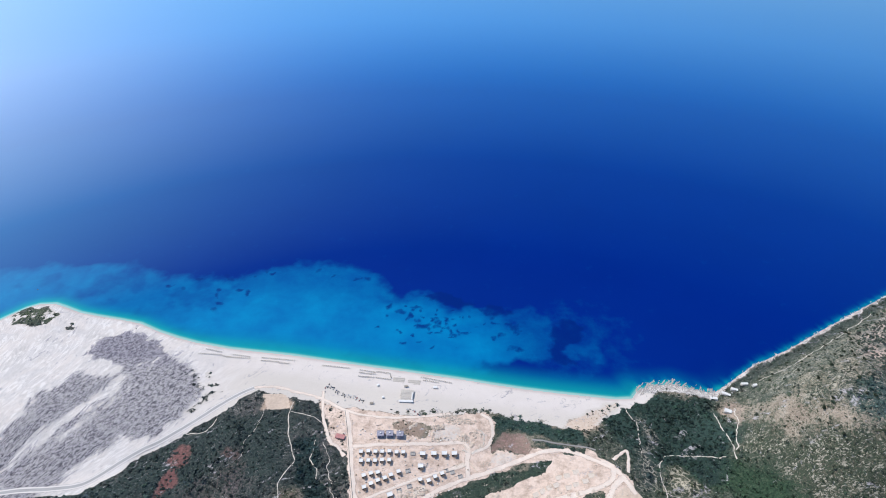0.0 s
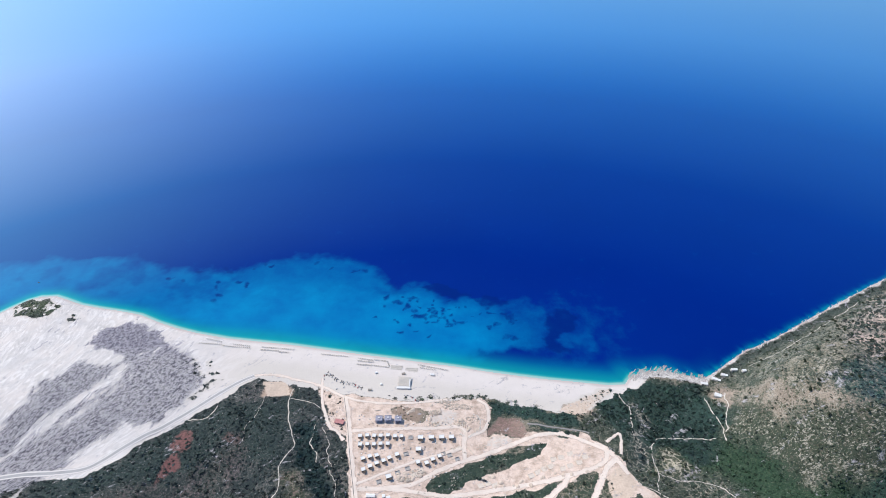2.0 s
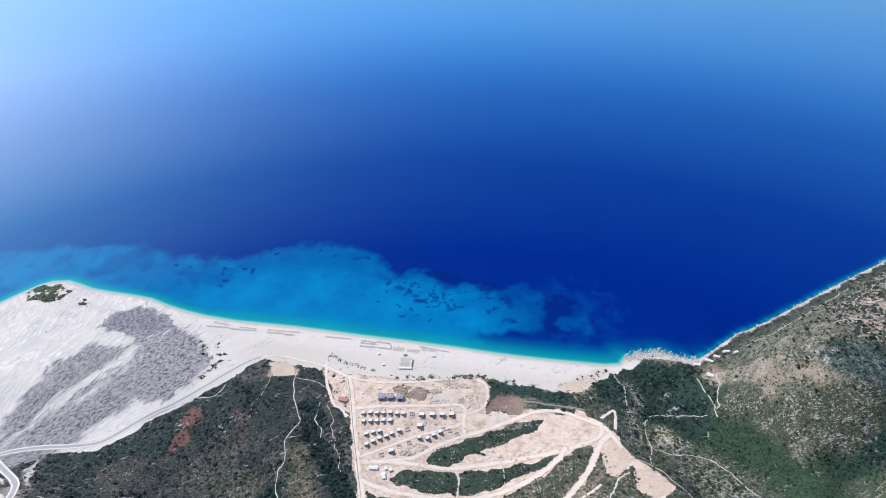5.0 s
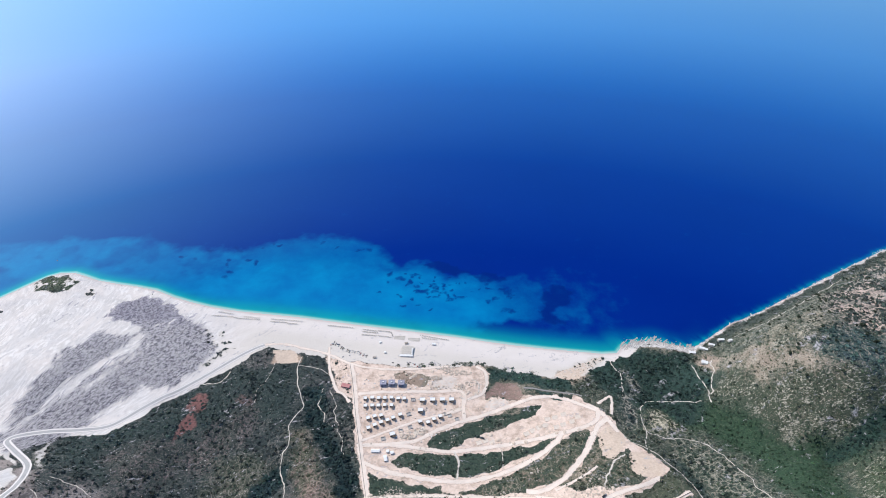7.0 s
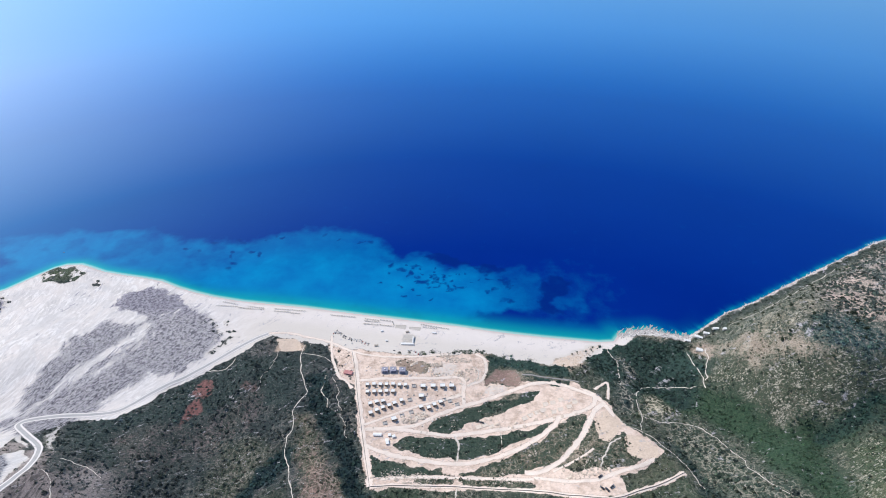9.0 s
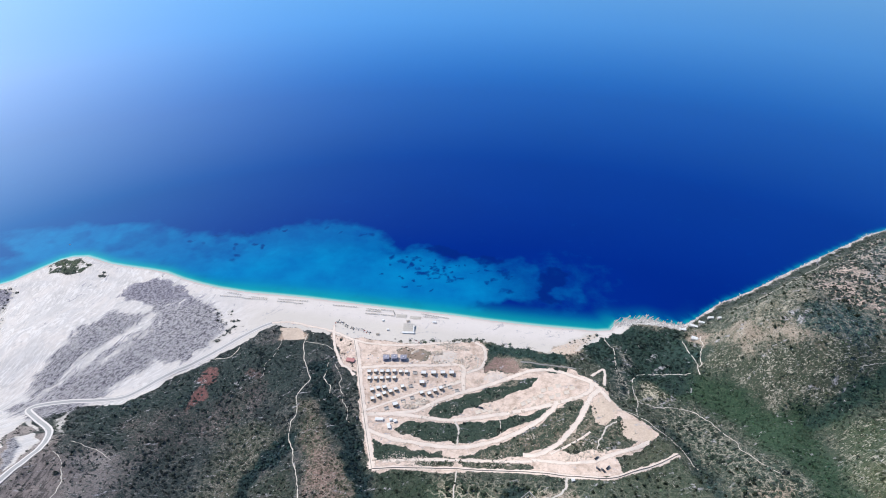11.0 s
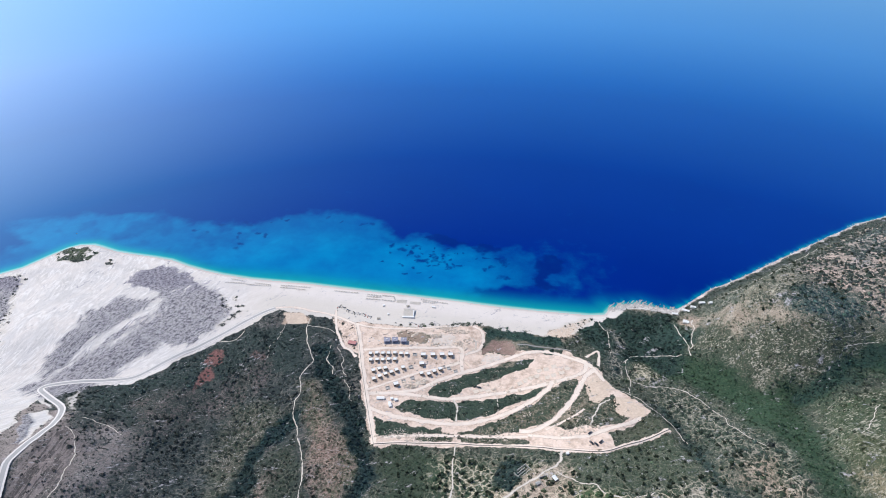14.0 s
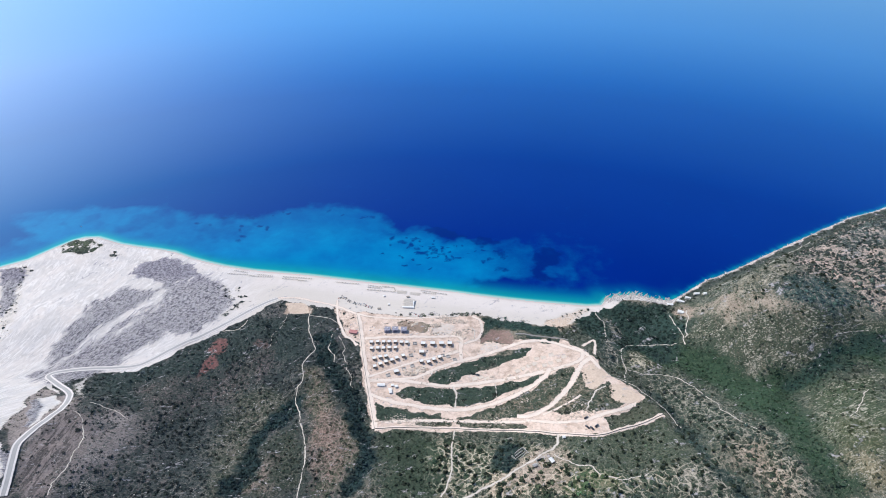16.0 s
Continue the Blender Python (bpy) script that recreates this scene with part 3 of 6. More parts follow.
BEIGE_WEB = [(88, 310), (200, 334), (193, 259), (77, 279)]
HERB_PATCH = [(196, 313), (279, 324), (274, 263), (185, 259)]
BROWN_RIB = [(-273, 611), (-244, 605), (-225, 531), (-191, 481), (-161, 483), (-143, 416), (-153, 338), (-167, 303), (-215, 295), (-217, 388), (-247, 471),
    (-271, 536)]
BROWN_CORE = [(-232, 475), (-193, 497), (-176, 445), (-183, 355), (-215, 352)]
OLIVE_RIB = [(-401, 545), (-313, 553), (-282, 537), (-293, 503), (-323, 450), (-338, 391), (-340, 302), (-369, 291), (-396, 395), (-407, 478)]
LOWER_RIB = [(-303, 413), (-269, 447), (-236, 387), (-233, 296), (-312, 300), (-310, 347)]
PINK_FOOT = [(-324, 359), (-287, 376), (-271, 291), (-323, 305)]
WEST_GROVE = [(-685, 581), (-580, 622), (-495, 718), (-444, 757), (-303, 782), (-275, 628), (-422, 630), (-494, 540), (-559, 476), (-627, 496)]
PURPLE_EARTH = [(-593, 548), (-510, 587), (-446, 587), (-419, 617), (-377, 692), (-347, 662), (-373, 569), (-434, 510), (-495, 460), (-549, 477)]
FURROWED_SLOPE = [(-660, 315), (-659, 384), (-660, 470), (-616, 424), (-593, 351), (-604, 296), (-597, 266), (-648, 260)]
GREY_SLOPE = [(-616, 424), (-568, 475), (-529, 366), (-548, 276), (-593, 266), (-597, 350)]
GULLY_D = [(403, 522), (422, 460), (426, 387), (426, 324), (442, 283), (453, 251)]
VALLEY_LINE = [(401, 708), (479, 646), (547, 569), (607, 518), (654, 504)]
VALLEY_EAST = [(654, 504), (703, 529), (755, 552), (815, 578), (857, 564)]
VALLEY_SOUTH = [(654, 504), (605, 402), (593, 334), (595, 290), (590, 246)]
GORGE_B = [(-284, 524), (-288, 497), (-312, 448), (-327, 402), (-330, 353), (-332, 310)]
GORGE_C = [(-256, 696), (-235, 627), (-195, 555), (-157, 506), (-140, 420), (-121, 371), (-150, 313)]
RED_A = [(-489, 610), (-488, 633), (-482, 650), (-469, 645), (-463, 622), (-478, 589), (-493, 573)]
RED_B = [(-489, 697), (-457, 698), (-455, 666), (-470, 650), (-490, 660)]
RED_C = [(-406, 676), (-388, 694), (-358, 685), (-369, 660)]


# ---- mesh helpers ----
def value_noise(x, y, scale, seed=0, octaves=4):
    """Smooth fractal noise about 0, for numpy arrays."""
    total, size = np.zeros(np.shape(x)), 1.0
    for o in range(octaves):
        u, v = np.asarray(x) / scale * 2 ** o + 31.7 * seed + o * 7.1, np.asarray(y) / scale * 2 ** o + 17.3 * seed + o * 3.3
        i, j = np.floor(u).astype(np.int64), np.floor(v).astype(np.int64)
        f, g = u - i, v - j
        f, g = f * f * (3 - 2 * f), g * g * (3 - 2 * g)

        def corner(a, b):
            k = (a * 374761393 + b * 668265263 + (seed + 1) * 974634777) & 0xFFFFFFFF
            k = ((k ^ (k >> 13)) * 1274126177) & 0xFFFFFFFF
            return ((k ^ (k >> 16)) & 0xFFFF) / 65535.0 - 0.5

        total += size * ((corner(i, j) * (1 - f) + corner(i + 1, j) * f) * (1 - g) + (corner(i, j + 1) * (1 - f) + corner(i + 1, j + 1) * f) * g)
        size *= 0.5
    return total


def flat_mesh(name, verts, faces, material, smooth_faces=True, colours=None, vectors=None):
    """A mesh out of numpy arrays: verts n x 3, faces m x 3 or m x 4."""
    verts, faces = np.asarray(verts, np.float32), np.asarray(faces, np.int32)
    me = bpy.data.meshes.new(name)
    me.vertices.add(len(verts)), me.loops.add(faces.size), me.polygons.add(len(faces))
    me.vertices.foreach_set("co", verts.ravel())
    me.loops.foreach_set("vertex_index", faces.ravel())
    me.polygons.foreach_set("loop_start", np.arange(0, faces.size, faces.shape[1], dtype=np.int32))
    me.polygons.foreach_set("use_smooth", np.full(len(faces), smooth_faces))
    for key, rgb in (colours or {}).items():
        layer = me.attributes.new(key, "FLOAT_COLOR", "POINT")
        layer.data.foreach_set("color", np.column_stack([rgb, np.ones(len(verts))]).astype(np.float32).ravel())
    for key, vec in (vectors or {}).items():
        me.attributes.new(key, "FLOAT_VECTOR", "POINT").data.foreach_set("vector", np.asarray(vec, np.float32).ravel())
    me.update(), me.validate()
    me.materials.append(material)
    return me


def steps(low, fine_low, fine_high, high, fine, grow=1.35):
    """Grid lines: even within the fine stretch, wider and wider beyond it."""
    inner = list(np.arange(fine_low, fine_high + fine / 2, fine))
    gap, v, before = fine, fine_low, []
    while v > low:
        gap *= grow
        v -= gap
        before.append(max(v, low))
    gap, v, after = fine, inner[-1], []
    while v < high:
        gap *= grow
        v += gap
        after.append(min(v, high))
    return np.array(before[::-1] + inner + after)


def sheet(xs, ys):
    x, y = np.meshgrid(xs, ys)
    k = np.arange(x.size).reshape(x.shape)
    return x.ravel(), y.ravel(), np.stack([k[:-1, :-1], k[:-1, 1:], k[1:, 1:], k[1:, :-1]], -1).reshape(-1, 4)


def area(x, y, ring, soft=5.0, grow=0.0):
    """1 inside a ring of the plan, widened by grow metres, 0 outside, with a soft edge."""
    out = np.zeros(x.shape)
    px, py, rim = [p[0] for p in ring], [p[1] for p in ring], soft + grow
    near = (x > min(px) - rim) & (x < max(px) + rim) & (y > min(py) - rim) & (y < max(py) + rim)
    if near.any():
        u, v = x[near], y[near]
        d = line_distance(u, v, ring + ring[:1]) * np.where(inside(u, v, ring), 1, -1)
        out[near] = smooth(-soft - grow, soft - grow, d)
    return out


def curve_points(line, gap=4.0):
    """A smooth curve through the points of a line, evenly spaced."""
    p = np.array([line[0]] + list(line) + [line[-1]], float)
    out = []
    for i in range(1, len(p) - 2):
        n = max(2, int(np.hypot(*(p[i + 1] - p[i])) / gap))
        for t in np.arange(n) / n:
            out.append(0.5 * (2 * p[i] + (p[i + 1] - p[i - 1]) * t + (2 * p[i - 1] - 5 * p[i] + 4 * p[i + 1] - p[i + 2]) * t ** 2
                              + (3 * p[i] - p[i - 1] - 3 * p[i + 1] + p[i + 2]) * t ** 3))
    return np.array(out + [p[-1]])


# ---- cover of the land ----
LENSES = (LENS_A, LENS_B, LENS_C, LENS_D, LENS_E, LENS_F, LENS_G, LENS_H, LENS_I, LENS_J, LENS_K)
BEACH = BEACH_BACK + [(395, 842), (349, 822), (98, 864), (-324, 946), (-646, 1022), (-813, 1076), (-931, 1119), (-992, 1104), (-1068, 1017), (-1250, 909), (-1500, 765), (-1400, 500)]


BEACH_EDGE = [(-115, 772), (-45, 777), (15, 784), (60, 786), (95, 780), (150, 768), (215, 752)]
BROWN, DUST, LIME = (0.245, 0.172, 0.143), (0.36, 0.28, 0.215), (0.31, 0.278, 0.23)
TEAL, DARK, OLIVE, FRESH = (0.024, 0.037, 0.038), (0.018, 0.033, 0.032), (0.047, 0.056, 0.037), (0.025, 0.051, 0.03)
# ring: soil, leaves, how dense and how large the growth, loose stone, net of trodden earth, ledges
ZONES = ((WEST_GROVE, (0.15, 0.135, 0.125), (0.027, 0.041, 0.039), 0.84, 1.0, 0.1, 0.0, 0.0), (PURPLE_EARTH, (0.155, 0.12, 0.114), (0.028, 0.037, 0.035), 0.62, 0.9, 0.3, 0.1, 0.0),
         (GREY_SLOPE, (0.23, 0.2, 0.19), (0.034, 0.044, 0.044), 0.4, 0.8, 0.4, 0.0, 0.0), (FURROWED_SLOPE, (0.26, 0.215, 0.2), (0.05, 0.055, 0.05), 0.12, 0.7, 0.4, 0.0, 0.0),
         (OLIVE_RIB, (0.13, 0.113, 0.092), (0.036, 0.046, 0.035), 0.66, 0.9, 0.5, 0.2, 0.0), (LOWER_RIB, (0.12, 0.1, 0.085), (0.03, 0.041, 0.031), 0.76, 0.9, 0.2, 0.1, 0.0),
         (PINK_FOOT, (0.24, 0.185, 0.16), (0.04, 0.047, 0.036), 0.45, 0.8, 0.4, 0.2, 0.0), (BROWN_RIB, BROWN, OLIVE, 0.54, 0.85, 0.35, 0.2, 0.0),
         (BROWN_CORE, (0.28, 0.19, 0.155), (0.046, 0.048, 0.036), 0.5, 0.8, 0.4, 0.32, 0.0), (WEB_SLOPE, (0.2, 0.178, 0.125), (0.026, 0.044, 0.028), 0.55, 1.25, 0.3, 1.0, 0.0),
         (BEIGE_WEB, (0.4, 0.315, 0.235), (0.03, 0.045, 0.028), 0.5, 1.3, 0.2, 1.0, 0.0), (HERB_PATCH, (0.22, 0.2, 0.128), (0.032, 0.055, 0.027), 0.55, 1.25, 0.2, 1.0, 0.0),
         (GREEN_FLAT, (0.135, 0.125, 0.085), (0.038, 0.052, 0.036), 0.82, 0.7, 0.3, 0.15, 0.0), (GREEN_WEDGE, (0.06, 0.065, 0.045), (0.027, 0.04, 0.028), 0.95, 0.85, 0.0, 0.0, 0.0),
         (PALE_FOOT, (0.27, 0.24, 0.195), (0.03, 0.044, 0.032), 0.56, 1.1, 0.4, 0.6, 0.0), (SPECKLED_RIDGE, (0.215, 0.192, 0.155), (0.03, 0.044, 0.034), 0.68, 1.1, 0.35, 0.42, 0.1),
         (BEIGE_DIAGONAL, (0.38, 0.295, 0.225), (0.032, 0.042, 0.03), 0.5, 1.2, 0.3, 0.5, 0.0), (PALE_RIDGE, (0.14, 0.13, 0.088), (0.036, 0.052, 0.031), 0.7, 0.85, 0.25, 0.1, 0.85),
         (YELLOW_KNOLL, (0.128, 0.122, 0.068), (0.042, 0.054, 0.03), 0.68, 0.8, 0.25, 0.1, 0.6), (BEIGE_KNOLL, (0.2, 0.172, 0.108), (0.046, 0.053, 0.032), 0.42, 0.8, 0.3, 0.0, 0.6),
         (PINK_HILL, (0.46, 0.352, 0.298), (0.046, 0.06, 0.054), 0.5, 1.35, 0.4, 0.15, 0.0), (TEAL_HILL, (0.46, 0.375, 0.32), (0.054, 0.072, 0.07), 0.55, 1.3, 0.2, 0.0, 0.0),
         (STIPPLE_HILL, (0.265, 0.225, 0.165), (0.035, 0.045, 0.034), 0.58, 0.7, 0.45, 0.0, 0.5), (BUSHY_HILL, (0.36, 0.31, 0.25), (0.036, 0.06, 0.058), 0.66, 1.3, 0.1, 0.0, 0.0),
         (LEDGE_HILL, (0.185, 0.16, 0.118), (0.038, 0.049, 0.034), 0.72, 0.75, 0.3, 0.0, 0.85), (BEIGE_CREST, (0.29, 0.232, 0.18), OLIVE, 0.36, 0.8, 0.4, 0.0, 0.3),
         (VALLEY, (0.06, 0.075, 0.045), FRESH, 1.0, 0.9, 0.0, 0.0, 0.06), (GROVE_WEB, LIME, TEAL, 0.66, 1.0, 0.4, 0.6, 0.0), (LOOP_WEB, (0.3, 0.27, 0.2), OLIVE, 0.55, 0.9, 0.4, 0.9, 0.0),
         (LENS_F, DUST, OLIVE, 0.5, 0.8, 0.2, 0.2, 0.0), (LENS_G, DUST, OLIVE, 0.5, 0.8, 0.2, 0.2, 0.0), (LENS_H, (0.16, 0.14, 0.1), OLIVE, 0.75, 0.7, 0.1, 0.1, 0.0),
         (RUIN_EARTH, (0.33, 0.262, 0.21), OLIVE, 0.35, 1.2, 0.3, 0.5, 0.0), (HUT_EARTH, (0.33, 0.25, 0.2), OLIVE, 0.25, 0.8, 0.3, 0.2, 0.0), (SPIT_SCRUB, (0.3, 0.285, 0.24), (0.055, 0.072, 0.046), 0.85, 0.9, 0.3, 0.0, 0.0), (BIG_TREES, (0.17, 0.15, 0.11), DARK, 0.85, 1.4, 0.0, 0.0, 0.0), (SCREE, (0.6, 0.56, 0.52), OLIVE, 0.15, 0.8, 0.5, 0.0, 0.0), (BANK_N, (0.3, 0.225, 0.175), OLIVE, 0.15, 0.7, 0.2, 0.0, 0.0), (YARD, (0.5, 0.37, 0.275), OLIVE, 0.0, 1.0, 0.0, 0.0, 0.0), (TAN_BANK, (0.5, 0.38, 0.3), OLIVE, 0.1, 0.8, 0.3, 0.0, 0.0), (LOOP_EARTH, (0.34, 0.29, 0.265), (0.05, 0.054, 0.045), 0.3, 0.7, 0.3, 0.0, 0.0))
GROVE = [(330, 690), (300, 800), (390, 832), (540, 815), (545, 690), (480, 620), (380, 620)]


def zones(x, y, d):
    """Soil and leaf colours (n x 3), density and size of the growth, loose stone, net and ledges."""
    vx, vy = x + 26 * value_noise(x, y, 40, 17) + 9 * value_noise(x, y, 9, 19, 2), y + 26 * value_noise(x, y, 40, 18) + 9 * value_noise(x, y, 9, 20, 2)
    west = smooth(-60, -220, x)[:, None]
    soil = np.array((0.22, 0.19, 0.145)) * (1 - west) + np.array((0.14, 0.122, 0.118)) * west
    leaf = np.array((0.035, 0.046, 0.036)) * (1 - west) + np.array((0.027, 0.037, 0.037)) * west
    rest = np.column_stack([np.clip(0.7 + 0.5 * value_noise(x, y, 130, 9), 0, 1), 0.95 + 0 * x, np.clip(0.22 + 0.5 * value_noise(x, y, 150, 8), 0, 1), 0.12 + 0 * x, 0.1 + 0 * x])

    def lay(k, to_soil, to_leaf, *to_rest):
        nonlocal soil, leaf, rest
        k = k[:, None]
        soil, leaf, rest = soil + (np.array(to_soil) - soil) * k, leaf + (np.array(to_leaf) - leaf) * k, rest + (np.array(to_rest) - rest) * k

    for ring, *values in ZONES:
        lay(0.92 * area(vx, vy, ring, 6 if ring in (LOOP_EARTH, YARD, SCREE, BIG_TREES, BANK_N) else 22), *values)
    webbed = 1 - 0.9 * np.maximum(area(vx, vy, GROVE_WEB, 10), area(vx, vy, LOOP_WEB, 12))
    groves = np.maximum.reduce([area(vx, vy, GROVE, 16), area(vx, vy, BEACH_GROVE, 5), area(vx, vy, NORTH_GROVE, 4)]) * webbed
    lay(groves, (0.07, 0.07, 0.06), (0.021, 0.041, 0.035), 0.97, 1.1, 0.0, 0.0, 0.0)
    lenses = np.maximum.reduce([area(vx, vy, ring, 4, 5) for ring in (LENS_A, LENS_B, LENS_D, LENS_I)])
    lay(lenses, (0.1, 0.095, 0.07), (0.026, 0.042, 0.032), 0.9, 0.75, 0.05, 0.1, 0.0)
    mixed = np.maximum.reduce([area(vx, vy, ring, 6, 5) for ring in (LENS_C, LENS_E, LENS_J, LENS_K)])
    lay(mixed, (0.23, 0.175, 0.13), (0.032, 0.045, 0.032), 0.66, 0.85, 0.1, 0.3, 0.0)
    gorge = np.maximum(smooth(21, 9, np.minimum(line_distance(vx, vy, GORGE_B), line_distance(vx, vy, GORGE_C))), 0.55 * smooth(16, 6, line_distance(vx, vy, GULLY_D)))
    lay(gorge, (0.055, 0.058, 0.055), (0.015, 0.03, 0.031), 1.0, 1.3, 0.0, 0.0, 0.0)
    # Dense growth, its soil and leaves darkened for the valley's shaded eastern slope.
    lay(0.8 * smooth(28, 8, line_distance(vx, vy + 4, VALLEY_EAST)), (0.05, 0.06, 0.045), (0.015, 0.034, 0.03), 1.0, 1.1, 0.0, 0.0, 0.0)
    lay(0.7 * smooth(34, 20, d) * (x > 600), (0.19, 0.172, 0.155), (0.036, 0.048, 0.044), 0.8, 0.8, 0.1, 0.0, 0.0)
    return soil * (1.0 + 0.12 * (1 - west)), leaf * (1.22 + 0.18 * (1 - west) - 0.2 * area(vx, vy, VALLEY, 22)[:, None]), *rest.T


def cover(x, y, d):
    """Shares of sand, gravel, graded earth and red earth, loose stone, how dense the growth is, planted lenses and tufts."""
    wx = x + 11 * value_noise(x, y, 22, 3, 5)
    wy = y + 11 * value_noise(x, y, 22, 4, 5)
    sand = np.maximum(area(wx, wy, BEACH, 4), ((d < 16) & (x < 380)) * 1.0) * (1 - 0.22 * smooth(35, 75, d) * smooth(-520, -380, x))
    gravel = np.maximum.reduce([area(wx, wy, GRAVEL_A, 16), area(wx, wy, GRAVEL_B, 24), area(wx, wy, GRAVEL_C, 24), 0.68 * area(wx, wy, GRAVEL_LANE, 20), 0.9 * area(wx, wy, GRAVEL_D, 4), area(wx, wy, GRAVEL_E, 9), 0.8 * area(wx, wy, GRAVEL_F, 5)])
    bare = np.maximum.reduce([area(wx, wy, ESTATE, 4), 0.62 * area(wx, wy, ACCESS_YARD, 5), 0.3 * area(x, y, YARD, 4), area(wx, wy, TAN_PAD, 4)])
    green = np.maximum.reduce([area(wx, wy, ring, 3, 4.5) for ring in LENSES])
    bare = bare * (1 - green) * (1 - np.maximum(area(wx, wy, NORTH_GROVE, 3), area(wx, wy, BEACH_GROVE, 4)))
    tufts = np.maximum(np.maximum(area(wx, wy, SPIT_SCRUB, 5), area(wx, wy, SPIT_PATCH, 3)), 0.5 * area(wx, wy, EDGE_SCRUB, 8))
    tufts = np.maximum(tufts, 0.75 * smooth(9, 4, line_distance(x, y, BEACH_EDGE)) * (value_noise(x, y, 12, 28, 2) > 0.02))
    tufts = tufts * (1 - area(wx, wy, TAN_BANK, 5))
    tufts = np.maximum(tufts, 0.9 * area(x, y, ACCESS_YARD, 4) * (value_noise(x, y, 16, 29, 2) > -0.06))
    tufts = np.maximum(tufts, 0.9 * smooth(5, 2, line_distance(wx, wy, BERM)))
    tufts = np.maximum(tufts, area(wx, wy, FAN_TIP, 5) * (value_noise(x, y, 13, 48, 2) > 0.06))
    tufts = tufts * smooth(-0.5, 0.05, value_noise(x, y, 11, 27, 3))
    sand = np.maximum.reduce([sand, 0.35 * area(wx, wy, QUARRY, 6), area(wx, wy, PALE_PAD, 4)]) * (1 - tufts * np.where(x < -850, 0.85, 0.58)) * (1 - area(wx, wy, ESTATE, 4) * (1 - area(wx, wy, QUARRY, 6)))
    sand = np.maximum.reduce([sand, 0.5 * area(wx, wy, PALE_MOUND, 6), 0.52 * area(wx, wy, WHITE_QUARRY, 8)])
    loop = area(wx, wy, LOOP_EARTH, 4) * (1 - area(wx, wy, PALE_PAD, 4))
    sand = sand * (1 - 0.85 * loop) * (1 - 0.5 * area(wx, wy, TAN_BANK, 6))
    red = np.maximum.reduce([k * area(wx + 8 * value_noise(x, y, 30, 7), wy, r, 6) for r, k in ((RED_A, 0.9), (RED_B, 0.86), (RED_C, 0.48), (RED_D, 0.62))])
    bank = area(wx, wy, BANK_N, 6)
    bare = np.maximum(bare * (1 - 0.8 * bank), area(wx, wy, PALE_MOUND, 5))
    head = smooth(385, 400, x) * smooth(560, 530, x)
    shore = smooth(9 + 21 * head, 3 + 14 * head, d + 10 * value_noise(x, y, 16, 26)) * (x > 385)
    sand = np.maximum(sand, 0.3 * shore * head)
    dense, rocky = zones(x, y, d)[2], zones(x, y, d)[4]
    return sand, gravel, bare, red, np.maximum(rocky, shore), dense * (1 - 0.9 * shore) * (1 - 0.4 * bank), green, tufts


def relief(x, y, d):
    """Uneven ground on the slopes, even ground on beach and site."""
    wild = smooth(40, 160, d) * (1 - area(x, y, ESTATE, 30)) * (1 - area(x, y, BEACH, 25))
    site = area(x, y, ESTATE, 12) * (1 - smooth(16, 6, np.minimum(line_distance(x, y, LOOP_ROAD), line_distance(x, y, LOWER_ROAD))))
    site = site * 1.5 * np.abs(value_noise(x, y, 18, 6, 3))
    gravelly = np.maximum.reduce([area(x, y, GRAVEL_A, 8), area(x, y, GRAVEL_B, 8), area(x, y, GRAVEL_C, 8)])
    carve = 14 * smooth(58, 0, line_distance(x, y, VALLEY_EAST)) + 15 * smooth(60, 0, np.minimum(line_distance(x, y, VALLEY_LINE), line_distance(x, y, VALLEY_SOUTH)))
    carve = np.maximum(carve, 6 * smooth(30, 0, np.minimum(line_distance(x, y, GORGE_B), line_distance(x, y, GORGE_C)))) + 7 * smooth(30, 0, line_distance(x, y, GULLY_D))
    return -wild * carve + gravelly * 0.25 * np.abs(value_noise(x * 0.86 - y * 0.5, 0.45 * (x * 0.5 + y * 0.86), 9, 16, 2)) + site + wild * (16 * value_noise(x, y, 150, 1, 3) + 3.0 * value_noise(x, y, 30, 2, 3) - 13 * np.abs(value_noise(x + 0.3 * y, 0.3 * y, 85, 41, 2)) + 2.5)


def land(x, y):
    x, y = np.atleast_1d(np.asarray(x, float)), np.atleast_1d(np.asarray(y, float))
    d = inland(x, y)
    return height(x, y, d) + relief(x, y, d)


# ---- ground and sea ----
xs, ys = steps(-7000, -1280, 1420, 7000, 3.4), steps(-5000, 235, 1270, 9000, 3.4)
gx, gy, faces = sheet(xs, ys)
gd = inland(gx, gy)
gz = height(gx, gy, gd) + relief(gx, gy, gd)
c_sand, c_gravel, c_bare, c_red, c_rocky, c_dense, *_ = cover(gx, gy, gd)
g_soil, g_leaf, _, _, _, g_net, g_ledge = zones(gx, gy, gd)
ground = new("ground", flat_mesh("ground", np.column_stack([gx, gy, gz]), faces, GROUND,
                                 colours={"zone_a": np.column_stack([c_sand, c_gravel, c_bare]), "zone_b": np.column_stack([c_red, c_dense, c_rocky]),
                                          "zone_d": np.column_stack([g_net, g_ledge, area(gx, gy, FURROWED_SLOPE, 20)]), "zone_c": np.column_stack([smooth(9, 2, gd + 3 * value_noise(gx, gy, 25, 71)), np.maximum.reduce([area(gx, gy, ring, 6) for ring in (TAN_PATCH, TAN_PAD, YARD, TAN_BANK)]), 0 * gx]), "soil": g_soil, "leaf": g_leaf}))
tagged(ground, "scrubby coastal hillside with a white pebble beach and a grey gravel fan", "ground", kind="structure")

